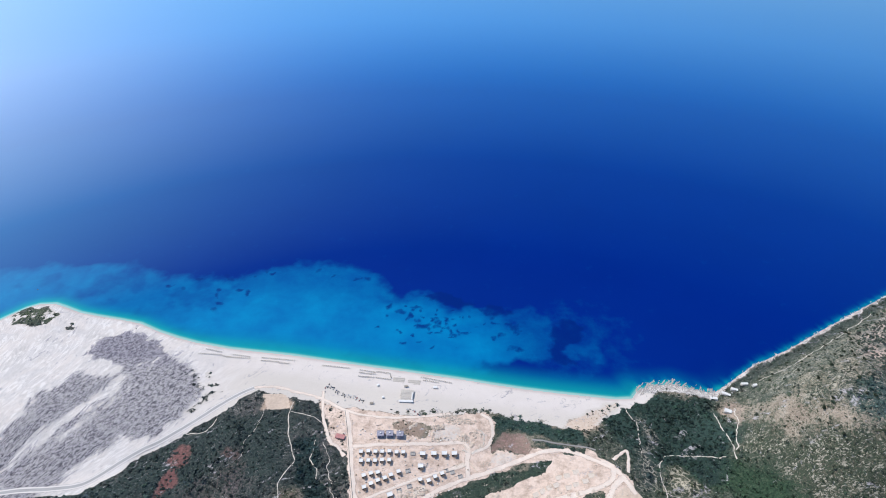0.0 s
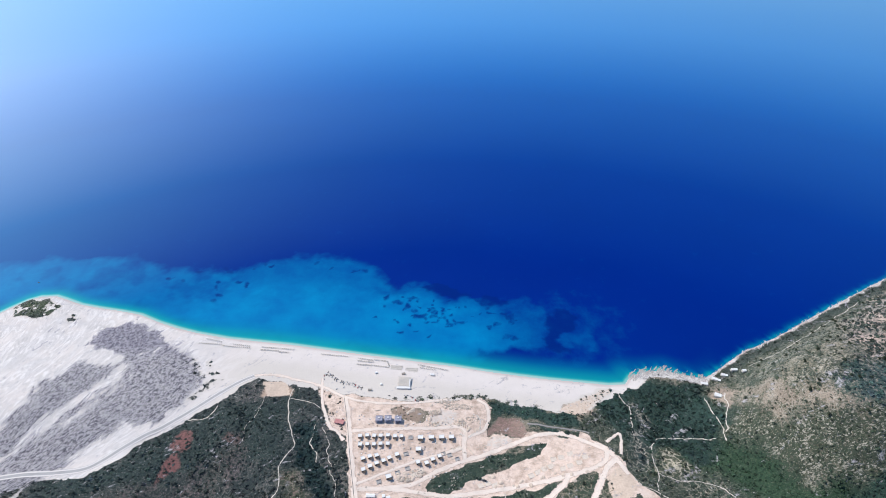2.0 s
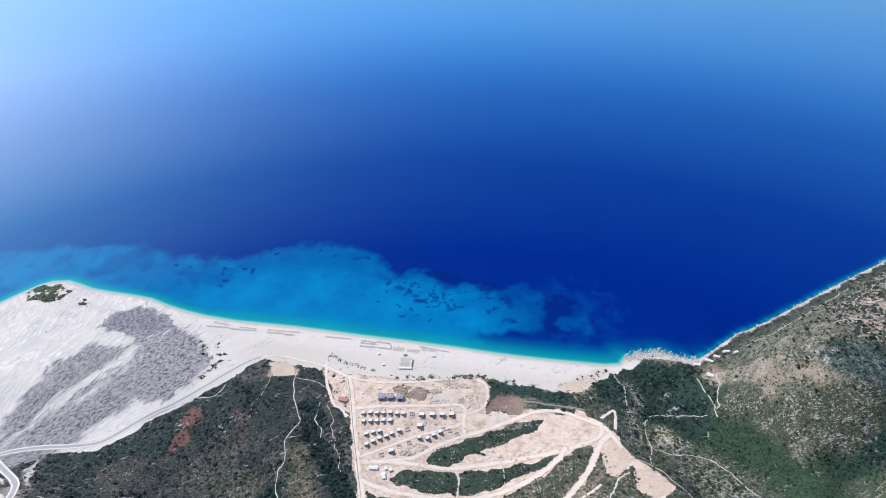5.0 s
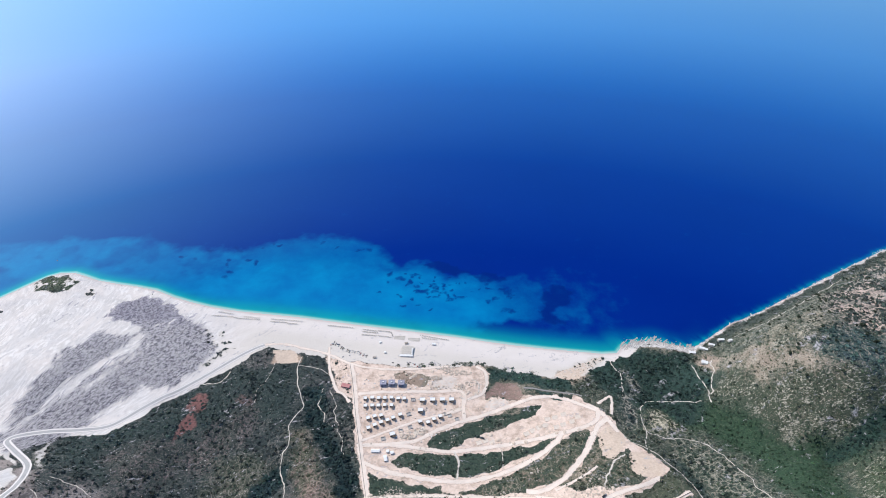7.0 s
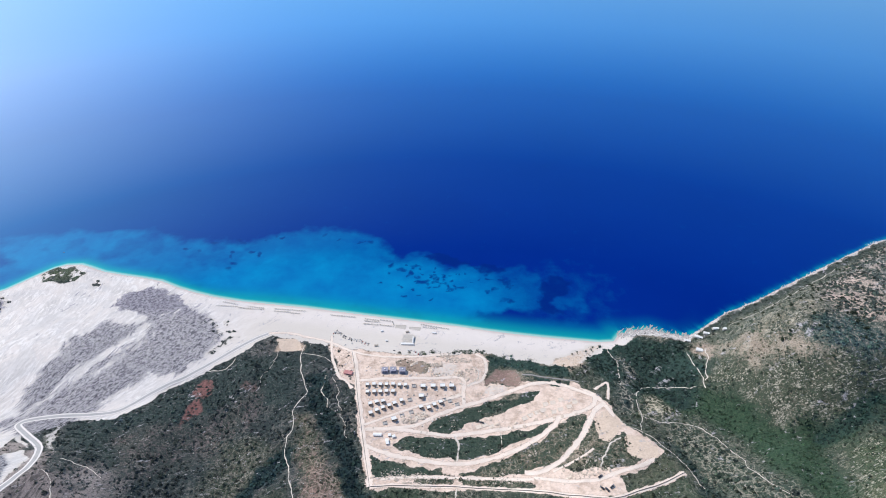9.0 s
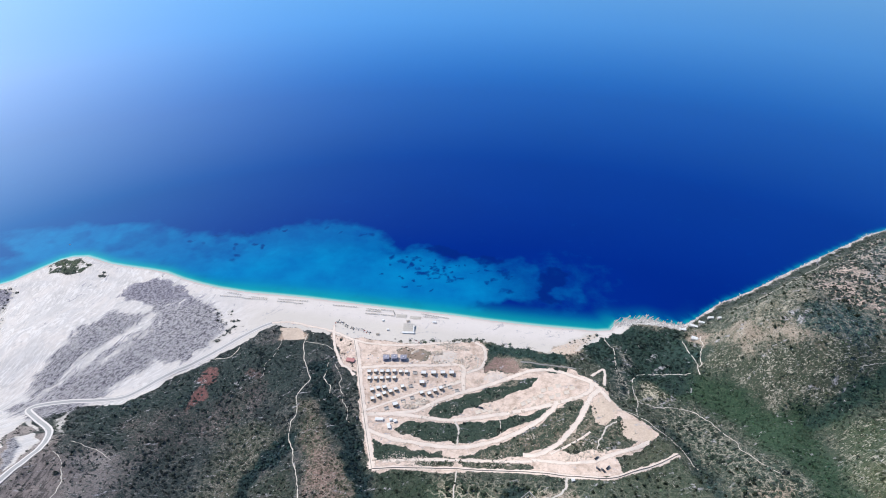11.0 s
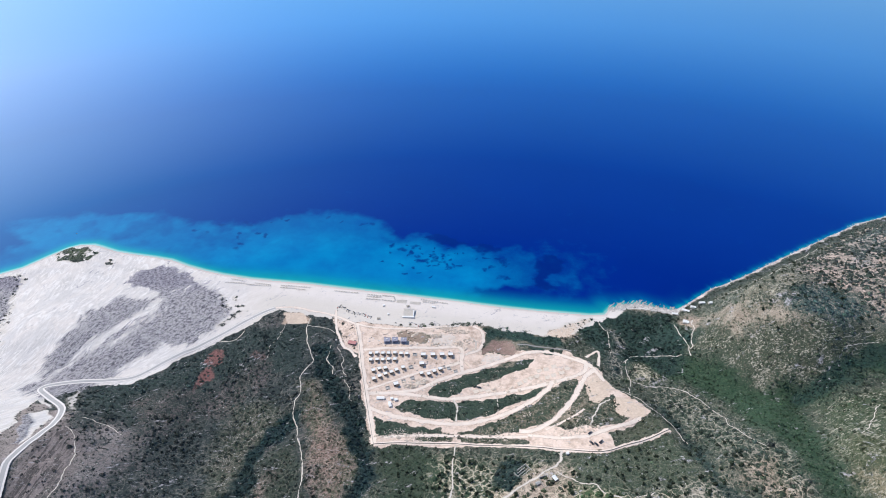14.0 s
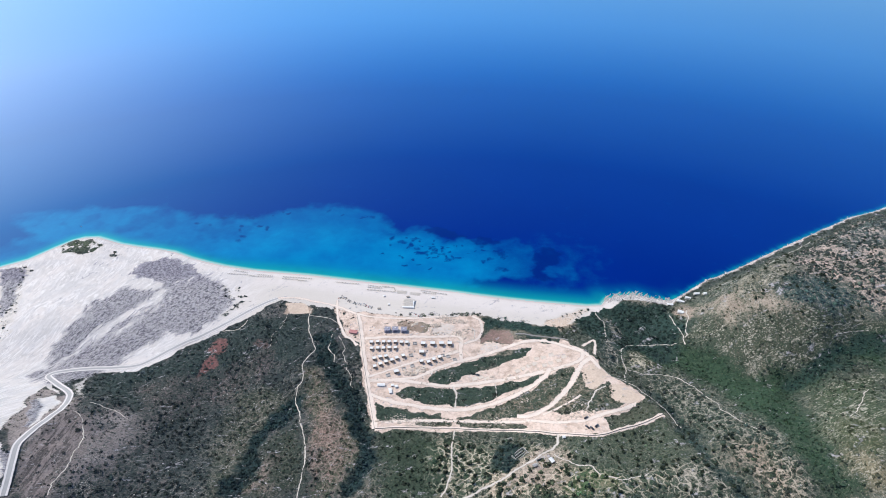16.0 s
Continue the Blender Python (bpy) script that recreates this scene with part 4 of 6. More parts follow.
SHELF = [(-1207, 1228), (-1086, 1263), (-909, 1253), (-823, 1272), (-696, 1223), (-587, 1223), (-522, 1208), (-480, 1224), (-438, 1246), (-395, 1265), (-333,
    1273), (-251, 1256), (-203, 1241), (-154, 1211), (-135, 1166), (-119, 1135), (-74, 1132), (-45, 1142), (-22, 1120), (14, 1100), (72, 1090), (115, 1078),
    (142, 1052), (172, 1068), (218, 1091), (250, 1062), (242, 987), (231, 925), (155, 894), (-27, 895), (-294, 939), (-619, 994), (-855, 1062), (-962, 1105),
    (-1020, 1052), (-1073, 997)]
REEF = [(250, 1030), (278, 1058), (313, 1053), (324, 1019), (301, 986), (278, 969), (262, 945), (280, 920), (288, 905), (254, 899), (235, 925), (234, 976)]
POOL = [(261, 945), (277, 965), (313, 975), (338, 961), (338, 928), (302, 912), (269, 913)]
DARK_WEDGE = [(78, 902), (159, 929), (236, 913), (368, 912), (390, 866), (281, 866), (154, 879)]
BITE_A = [(-42, 1132), (-7, 1152), (45, 1147), (88, 1114), (29, 1102), (-15, 1112)]
BITE_B = [(79, 1087), (103, 1111), (153, 1101), (160, 1068), (128, 1059), (100, 1073)]
BITE_C = [(140, 1031), (169, 1036), (174, 1013), (145, 1009)]
WEEDS = [(-54, 1033), (-36, 1044), (-28, 1015), (-57, 1051), (-79, 1070), (-66, 1098), (0, 1028), (27, 1006), (48, 1010), (-15, 1055), (7, 1055), (-101, 1084),
    (-131, 1103), (113, 999), (131, 1005), (152, 962), (168, 956), (-553, 1144), (-536, 1119), (-549, 1095), (-555, 1162), (-534, 1209), (-505, 1169), (-482,
    1156), (-549, 1222), (-479, 1222), (-452, 1241), (-434, 1229), (-614, 1209), (-640, 1170), (-682, 1183), (-192, 1206), (-215, 1211), (-278, 1223), (-320,
    1239)]
wxs, wys = steps(-7000, -1300, 1420, 7000, 3.4), steps(-500, 800, 1310, 9000, 3.4)
sx, sy, faces = sheet(wxs, wys)
sd = -inland(sx, sy)
ux, uy = sx + 38 * value_noise(sx, sy, 46, 11, 5), sy + 38 * value_noise(sx, sy, 46, 12, 5)
qx, qy = sx + 24 * value_noise(sx, sy, 24, 24, 4), sy + 24 * value_noise(sx, sy, 24, 25, 4)
shelf = 0.7 * area(ux, uy, SHELF, 26) + 0.3 * smooth(0.2, 1.0, area(ux, uy, SHELF, 70))
shelf *= (0.62 + 0.38 * smooth(-700, -440, sx)) * (1 - 0.52 * smooth(80, 320, sd)) * (1 - 0.62 * smooth(30, 235, sx))
shelf *= 1 - 0.4 * smooth(-380, -560, sx) * smooth(-0.15, 0.3, value_noise(sx, sy, 70, 13, 5))
shelf = np.maximum(shelf, 0.42 * smooth(-900, -1060, sx) * smooth(150, 20, sd))
shelf = np.maximum(shelf * (1 - area(qx, qy, DARK_WEDGE, 18)), 0.32 * area(ux, uy, POOL, 15))
shelf = np.maximum(shelf, 0.13 * smooth(190, 40, np.hypot(sx - 300, sy - 985)))
weed = np.maximum.reduce([k * area(qx, qy, ring, soft) for ring, k, soft in ((REEF, 1.0, 11), (BITE_A, 0.95, 10), (BITE_B, 0.9, 10), (BITE_C, 0.8, 5))])
rng = np.random.default_rng(3)
kx, ky = sx + 13 * value_noise(sx, sy, 15, 72, 3), sy + 13 * value_noise(sx, sy, 15, 73, 3)
for a, b in WEEDS:
    p, q = rng.uniform(6, 12, 2)
    weed = np.maximum(weed, rng.uniform(0.6, 0.95) * smooth(1.6, 0.35, np.hypot((kx - a) / p, (ky - b) / q)))
for a, b, p in zip(rng.normal(-20, 55, 60), rng.normal(1035, 32, 60), rng.uniform(3, 7, 60)):
    weed = np.maximum(weed, 0.85 * smooth(1.6, 0.4, np.hypot((kx - a) / p, (ky - b) / p)))
weed *= 1 - 0.9 * area(ux, uy, POOL, 8)
spurs = smooth(0.12, 0.3, value_noise(sx + 0.5 * sy, 0.22 * (sy - 0.5 * sx), 6, 75, 2)) * smooth(388, 400, sx) * smooth(580, 540, sx)
weed = np.maximum(weed, 0.95 * spurs * smooth(30, 12, sd))
beach_side = smooth(430, 360, sx)
fingers = np.clip(0.5 + 1.6 * value_noise(sx + 0.5 * sy, 0.25 * (sy - 0.5 * sx), 8, 74, 2), 0, 1)
rocky_rim = 0.3 * smooth(15, 2, sd) + smooth(620, 480, sx) * (0.24 * smooth(58, 6, sd) + 0.3 * fingers * smooth(34, 6, sd)) + smooth(480, 620, sx) * 0.2 * smooth(26, 4, sd) * fingers
rim = beach_side * (0.6 * smooth(48 + 26 * smooth(-600, -420, sx), 5, sd) + 0.4 * smooth(11, 1, sd)) + (1 - beach_side) * rocky_rim
sea = new("sea", flat_mesh("sea", np.column_stack([sx, sy, np.zeros(len(sx))]), faces[(sd[faces] > -40).any(1)], SEA,
                           colours={"shelf": np.column_stack([shelf, weed, rim])}))
tagged(sea, "deep blue sea with a turquoise sandy shelf along the beach", "sea", kind="structure")


def ribbon(name, line, width, material, label, lift=0.3, ragged=0.2, category="road", wander=0.0):
    """A road laid on the slope, with thickness, its edges uneven."""
    p = curve_points(line, 3.0)
    p = p + wander * np.column_stack([value_noise(p[:, 0], p[:, 1], 16, 61, 3), value_noise(p[:, 0], p[:, 1], 16, 62, 3)])
    t = np.gradient(p, axis=0)
    t /= np.maximum(np.hypot(t[:, 0], t[:, 1])[:, None], 1e-6)
    side = np.column_stack([t[:, 1], -t[:, 0]])
    rows, vec = [], []
    for k in (-1.5, -1.0, -0.5, 0.0, 0.5, 1.0, 1.5):
        wide = width / 2 * (1 + ragged * 2 * value_noise(p[:, 0], p[:, 1], 14, 20 + int(k > 0)))
        q = p + side * (k * wide)[:, None]
        z = np.maximum(land(q[:, 0], q[:, 1]), land(p[:, 0], p[:, 1]) - 0.15) + (lift if abs(k) < 1 else 0.5 * lift if abs(k) == 1 else 0.02)
        rows.append(np.column_stack([q, z]))
        vec.append(np.column_stack([np.full(len(p), k), np.zeros(len(p)), np.zeros(len(p))]))
    n, m = len(p), len(rows)
    verts = np.stack(rows, 1).reshape(-1, 3)
    k = np.arange(n * m).reshape(n, m)
    quads = np.stack([k[:-1, :-1], k[1:, :-1], k[1:, 1:], k[:-1, 1:]], -1).reshape(-1, 4)[:, ::-1]
    ob = new(name, flat_mesh(name, verts, quads, material, vectors={"across": np.stack(vec, 1).reshape(-1, 3)}))
    return tagged(ob, label, category, kind="structure")


ribbon("road", PAVED_ROAD, 13.5, ASPHALT, "grey asphalt road with broad white gravel verges beside the fan", 0.6, 0.05)
for line, wide in ((BEACH_TRACK, 7), (WEST_ROAD, 13), (WALL_ROAD, 9), (LOOP_ROAD, 11), (LOWER_ROAD, 11), (EAST_ROAD, 12), (UPPER_ROAD, 10),
                   (TERRACE_ROAD, 9), (SITE_ROAD, 7), (CURVED_ROAD, 8), (SHELF_ROAD, 9), (INNER_ROAD, 8), (SPUR_ROAD, 5), (EAST_SPUR, 6), (ACCESS_PATH, 7)):
    ribbon("dirt_road", line, wide, DIRT, "pale beige graded dirt road through the building site", 1.0 if line is EAST_SPUR else 0.4, 0.3, "road", 1.2)
ribbon("stone_track", NORTH_SPUR, 4.5, STONE_WAY, "straight grey stone track between two strips of trees", 0.4, 0.2, "road", 0.5)
for line, wide in ((CROSS_PATH, 4.2), (HILL_PATH, 3.0), (MAIN_PATH, 2.0), (SIDE_PATH, 1.7), (CREEK, 1.3), ([(109, 566), (108, 522)], 1.6), (LINK_PATH, 1.6), (SPUR_PATH, 3.4), (GROVE_TRAIL, 2.2),
                   ([(758, 583), (793, 594), (820, 596), (841, 598)], 1.1), ([(739, 442), (709, 414), (691, 392), (660, 367)], 1.6), (LOOP_TRAIL, 1.8), (EAST_TRAIL, 1.6), (SEA_TRAIL, 1.7), (SHED_TRAIL, 1.8), (BOUNDARY, 1.7), (RUIN_ROAD, 5), (RUIN_TRAIL, 2.4),
                   (WEST_TRAIL, 1.8), (STONE_TRAIL, 1.3), (SCRUB_TRAIL, 2.2), (FIRE_LINE, 1.0), (COAST_TRAIL, 1.4), ([(63, 737), (73, 732), (75, 713), (67, 696), (51, 683), (37, 689)], 3.0)):
    ribbon("footpath", line, wide, PATH_DIRT, "pale trodden earth footpath through green scrub", 0.45, 0.45, "footpath", 9.0 if line in (SIDE_PATH, CREEK) else 3.2 if line in (MAIN_PATH, HILL_PATH, CROSS_PATH, RUIN_ROAD) else 6.0)


# ---- scrub ----
def leaf_clumps(rng, pieces=13):
    """One low bush: leaf sprays tilted every way over an uneven dome, unit radius."""
    out = []
    for _ in range(pieces):
        a, h = rng.uniform(0, 2 * np.pi), rng.uniform(0.1, 1.0)
        r = np.sqrt(max(0.0, 1 - h * h)) * rng.uniform(0.55, 1.05)
        c = np.array([r * np.cos(a), r * np.sin(a), h * 0.72])
        n = c + rng.normal(0, 0.45, 3) + (0, 0, 0.25)
        n /= np.linalg.norm(n)
        u = np.cross(n, rng.normal(0, 1, 3))
        u /= np.linalg.norm(u)
        v = np.cross(n, u)
        s = rng.uniform(0.34, 0.6)
        out.append([c - u * s, c - v * s * rng.uniform(0.6, 1), c + u * s * rng.uniform(0.7, 1.1), c + v * s])
    return np.array(out)        # pieces x 4 x 3


rng = np.random.default_rng(5)
BUSHES = [leaf_clumps(rng, 14) for _ in range(14)]
TUFTS = [leaf_clumps(rng, 7) for _ in range(14)]


def scatter(name, gap, box, chance, size, label, material, shapes, spread):
    """Bushes joined into one object; chance and size are functions of the plan."""
    x0, y0, x1, y1 = box
    x, y = np.meshgrid(np.arange(x0, x1, gap), np.arange(y0, y1, gap))
    x = (x + rng.uniform(-0.9, 0.9, x.shape) * gap).ravel()
    y = (y + rng.uniform(-0.9, 0.9, y.shape) * gap).ravel()
    keep = rng.uniform(0, 1, x.size) < chance(x, y)
    x, y = x[keep], y[keep]
    z, r = land(x, y), size(x, y) * np.exp(rng.normal(0, spread, x.size))
    pick, turn = rng.integers(0, len(shapes), x.size), rng.uniform(0, 2 * np.pi, x.size)
    shape = np.array(shapes)[pick]                          # n x pieces x 4 x 3
    c, s = np.cos(turn)[:, None, None], np.sin(turn)[:, None, None]
    px = (shape[..., 0] * c - shape[..., 1] * s) * r[:, None, None] + x[:, None, None]
    py = (shape[..., 0] * s + shape[..., 1] * c) * r[:, None, None] + y[:, None, None]
    pz = shape[..., 2] * (r * rng.uniform(0.5, 0.9, x.size))[:, None, None] + z[:, None, None] - 0.2
    verts = np.stack([px, py, pz], -1).reshape(-1, 3)
    tone = np.exp(0.6 * value_noise(x, y, 120, 30) + 0.3 * value_noise(x, y, 25, 31) + rng.normal(0, 0.17, x.size))
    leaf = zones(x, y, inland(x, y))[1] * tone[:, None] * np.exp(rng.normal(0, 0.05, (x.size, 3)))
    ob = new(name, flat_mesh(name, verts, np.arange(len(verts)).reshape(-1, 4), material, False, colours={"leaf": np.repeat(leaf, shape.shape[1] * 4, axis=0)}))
    return tagged(ob, label, "shrubs", kind="stuff")


ALL_LINES = [(PAVED_ROAD, 9), (WEST_ROAD, 9), (WALL_ROAD, 7), (MAIN_PATH, 3.5), (HILL_PATH, 3), (RUIN_ROAD, 4), (RUIN_TRAIL, 2.5), (ACCESS_PATH, 4), (BEACH_TRACK, 5),
             (EAST_TRAIL, 2.5), (LOOP_TRAIL, 2.5), (BOUNDARY, 2.5), (SEA_TRAIL, 2.5), (SHED_TRAIL, 2.5), (WEST_TRAIL, 2.5), (STONE_TRAIL, 2), (SIDE_PATH, 2.5),
             (LINK_PATH, 2.5), (COAST_TRAIL, 2.5), (CROSS_PATH, 3), (LOOP_ROAD, 8), (LOWER_ROAD, 8), (EAST_ROAD, 8), (UPPER_ROAD, 7), (NORTH_SPUR, 4), (EAST_SPUR, 4), (SPUR_PATH, 2.5)]


def growth(x, y):
    d = inland(x, y)
    sand, gravel, bare, red, rocky, dense, green, tufts = cover(x, y, d)
    open_ground = np.maximum.reduce([sand * (1 - 0.85 * tufts), gravel * (1 - 0.6 * tufts), bare * (1 - 0.85 * tufts), np.minimum(1, red * (0.5 + 0.9 * (x > 0)))])
    for line, wide in ALL_LINES:
        open_ground = np.maximum(open_ground, line_distance(x, y, line) < wide)
    much = np.clip(0.04 + 0.96 * dense + 0.45 * value_noise(x, y, 40, 34), 0.03, 1)
    much = much * (1 - 0.3 * green) * (1 - area(x, y, YARD, 3))
    much = much * (1 - 0.5 * zones(x, y, d)[5])
    return np.where(d > 9, np.maximum(much, tufts * 0.6) * (1 - np.clip(open_ground * 1.3, 0, 1)), 0)


def bush_size(x, y):
    return zones(x, y, inland(x, y))[3] * (2.4 + 1.3 * value_noise(x, y, 60, 33))


def tuft_size(x, y):
    return 1.25 + 0.0 * x


FIELD = (-1150, 240, 1400, 1250)
scatter("scrub", 6.4, FIELD, growth, bush_size, "dark green maquis bushes covering the slopes", LEAVES, BUSHES, 0.32)
scatter("low_scrub", 4.2, FIELD, growth, tuft_size, "low grey-green scrub between the bushes", LEAVES, TUFTS, 0.3)


def large_growth(x, y):
    """Tall rounded bushes on the open, nearer slopes."""
    where = smooth(0.95, 1.35, zones(x, y, inland(x, y))[3])
    return where * np.minimum(1, growth(x, y) * 1.5) * (0.75 + 0.6 * value_noise(x, y, 60, 44))


def large_size(x, y):
    return 3.4 + 0.0 * x


scatter("tall_scrub", 8.2, FIELD, large_growth, large_size, "tall rounded dark bushes on pale stony slopes", LEAVES, [leaf_clumps(rng, 22) for _ in range(10)], 0.28)


# ---- building blocks for things ----
def box(bm, x0, y0, z0, x1, y1, z1, bevel=0.0):
    made = bmesh.ops.create_cube(bm, size=1.0, matrix=Matrix.Translation(((x0 + x1) / 2, (y0 + y1) / 2, (z0 + z1) / 2))
                                 @ Matrix.Diagonal((x1 - x0, y1 - y0, z1 - z0, 1)))
    if bevel:
        edges = {e for v in made["verts"] for e in v.link_edges}
        bmesh.ops.bevel(bm, geom=list(edges), offset=bevel, segments=1, affect="EDGES")
    return bm


def rod(bm, a, b, r0, r1=None, sides=8):
    a, b = Vector(a), Vector(b)
    m = Matrix.Translation((a + b) / 2) @ (b - a).to_track_quat("Z", "Y").to_matrix().to_4x4()
    bmesh.ops.create_cone(bm, cap_ends=True, segments=sides, radius1=r0, radius2=r0 if r1 is None else r1, depth=(b - a).length, matrix=m)
    return bm


def part(name, bm, material, parent, label=""):
    me = bpy.data.meshes.new(name)
    bm.to_mesh(me), bm.free()
    me.materials.append(material)
    ob = new(name, me)
    ob.parent = parent
    return tagged(ob, label)


def thing(name, label, category, group="", at=None):
    ob = new(name)
    ob.empty_display_size = 0.5
    if at is not None:
        ob.matrix_basis = at
    return tagged(ob, label, category, group)


def spot(x, y, turn=0.0, lift=0.0):
    return pose(x, y, float(land(x, y)[0]) + lift, 0, 0, turn)


def level_spot(x, y, turn, reach):
    """On sloping ground: a pose as high as the highest ground under the thing."""
    xs, ys = np.array([x, x - reach, x + reach, x - reach, x + reach]), np.array([y, y - reach, y - reach, y + reach, y + reach])
    return pose(x, y, float(land(xs, ys).max()), 0, 0, turn)


WHITE = plain("white_plaster", (0.78, 0.76, 0.73), (0.68, 0.65, 0.61), 0.4)
ROOF_WHITE = plain("white_roof_screed", (0.8, 0.79, 0.77), (0.7, 0.69, 0.67), 0.3)
# Wall grey darkened for the shade on the villa fronts; boundary walls share it.
SHADE_GREY = plain("shade_darkened_grey", (0.17, 0.15, 0.13), (0.12, 0.108, 0.095), 1.2)
CONCRETE = plain("raw_concrete", (0.42, 0.41, 0.4), (0.33, 0.32, 0.31), 0.5)
BLUE_FORM = plain("bluish_concrete_frame", (0.3, 0.3, 0.38), (0.4, 0.38, 0.42), 0.5)
FOOTING_MIX = plain("dusty_footing_concrete", (0.76, 0.66, 0.56), (0.62, 0.52, 0.43), 0.6)
BLOCKS = plain("grey_concrete_blocks", (0.66, 0.6, 0.53), (0.54, 0.485, 0.43), 0.8)
DARK_GLASS = plain("dark_window_glass", (0.03, 0.035, 0.04), None, 2, 0.1)
# Dark brown of the added sheet that stands in for villa shade.
SHADE_BROWN = plain("front_shade_brown", (0.1, 0.075, 0.06), (0.15, 0.115, 0.09), 1.5)
TIMBER = plain("weathered_timber", (0.3, 0.22, 0.15), (0.4, 0.33, 0.26), 1.5)
SUN_DECK = plain("sun_bleached_planks", (0.6, 0.55, 0.49), (0.5, 0.455, 0.4), 0.5)
THATCH = plain("straw_thatch", (0.34, 0.3, 0.25), (0.44, 0.39, 0.32), 3, bump=0.1)
CANVAS = plain("white_canvas", (0.82, 0.81, 0.79), (0.76, 0.75, 0.73), 2)
TYRE = plain("black_rubber", (0.03, 0.03, 0.032), None, 3)
STONE = plain("grey_limestone", (0.5, 0.47, 0.43), (0.36, 0.34, 0.31), 0.35, bump=0.3)
RED_TILE = plain("red_painted_deck", (0.5, 0.2, 0.19), (0.55, 0.32, 0.29), 0.3)
BARK = plain("grey_bark", (0.16, 0.13, 0.1), None, 3)
METAL = plain("grey_painted_steel", (0.25, 0.26, 0.27), None, 2, 0.5, 0.4)
CAR_PAINT = [plain(n, c, None, 0.5, 0.3) for n, c in (("white_car_paint", (0.75, 0.75, 0.75)), ("silver_car_paint", (0.42, 0.43, 0.45)),
                                                       ("dark_car_paint", (0.04, 0.045, 0.055)), ("blue_car_paint", (0.06, 0.1, 0.2)), ("red_car_paint", (0.35, 0.04, 0.04)))]


# ---- villas of the holiday site ----
def villa(w, d, h, label, group):
    """A flat-roofed bungalow: walls darkened for shade, a white roof, windows, a door, and an added dark sheet on posts
    for the front shade.
    """
    v = thing("villa", label, "villa", group)
    part("wall", box(bmesh.new(), -w / 2, -d / 2 + 1.2, -1.5, w / 2, d / 2, h), SHADE_GREY, v, "grey villa wall with its shade in the colour")
    roof = box(bmesh.new(), -w / 2 - 0.25, -d / 2 + 0.9, h, w / 2 + 0.25, d / 2 + 0.25, h + 0.25)
    for x0, y0, x1, y1 in ((-w / 2 - .25, -d / 2 + .9, w / 2 + .25, -d / 2 + 1.15), (-w / 2 - .25, d / 2, w / 2 + .25, d / 2 + .25),
                           (-w / 2 - .25, -d / 2 + 1.15, -w / 2, d / 2), (w / 2, -d / 2 + 1.15, w / 2 + .25, d / 2)):
        box(roof, x0, y0, h + 0.25, x1, y1, h + 0.6)
    part("roof", roof, ROOF_WHITE, v, "white flat roof with a low parapet")
    part("terrace", box(bmesh.new(), -w / 2, d / 2, -1.5, w / 2, d / 2 + 2.2, 0.25, 0.05), CONCRETE, v)
    # Dark sheet on posts, added where the villa's shaded front and shadow lie.
    part("porch_roof", box(bmesh.new(), -w * 0.1, -d / 2 - 3.2, h - 0.7, w / 2 + 0.6, -d / 2 + 0.88, h - 0.5), SHADE_BROWN, v, "added dark sheet in place of the shade before the villa")
    for x in (-w * 0.08, w / 2):
        part("post", box(bmesh.new(), x, -d / 2 - 3.0, -1.5, x + 0.18, -d / 2 - 2.82, h - 0.7), SHADE_BROWN, v)
    front = -d / 2 + 1.2
    for x, half in ((-w * 0.3, 0.9), (w * 0.26, 1.4)):
        win = part("window", box(bmesh.new(), x - half, front - 0.05, 0.3, x + half, front - 0.003, 2.6), DARK_GLASS, v)
        part("sill", box(bmesh.new(), x - half - 0.1, front - 0.2, 0.2, x + half + 0.1, front - 0.003, 0.3), CONCRETE, win)
    part("door", box(bmesh.new(), -0.5, front - 0.06, 0.05, 0.5, front - 0.003, 2.1), TIMBER, v)
    part("window", box(bmesh.new(), w / 2 + 0.003, -1.0, 0.4, w / 2 + 0.05, 1.6, 2.6), DARK_GLASS, v)
    part("window", box(bmesh.new(), -w * 0.35, d / 2 + 0.003, 0.3, w * 0.35, d / 2 + 0.05, 2.6), DARK_GLASS, v)
    return v


VILLAS = [(-148, 679), (-135, 680), (-122, 679), (-110, 679), (-97, 680), (-84, 678), (-72, 678), (-146, 660), (-133, 660), (-121, 660), (-109, 661),
          (-96, 661), (-138, 630), (-126, 634), (-114, 636), (-135, 607), (-124, 614), (-113, 620), (-101, 625), (-91, 631), (-78, 638), (-40, 623),
          (-25, 622), (-14, 630), (-2, 637)]
LARGE_VILLAS = [(-37, 676), (-17, 677), (2, 678), (20, 679), (-40, 650), (-90, 593)]
small = villa(6.6, 7.6, 4.3, "small white flat-roofed holiday villa on bare beige earth", "rows of villas")
large = villa(9.2, 8.6, 4.8, "larger white flat-roofed villa on bare beige earth", "rows of villas")
for proto, places in ((small, VILLAS), (large, LARGE_VILLAS)):
    for k, (x, y) in enumerate(places):
        m = level_spot(x, y, random.uniform(-3, 3) + (18 if y < 650 else 0), 3)
        if k:
            copy_thing(proto, m)
        else:
            proto.matrix_basis = m


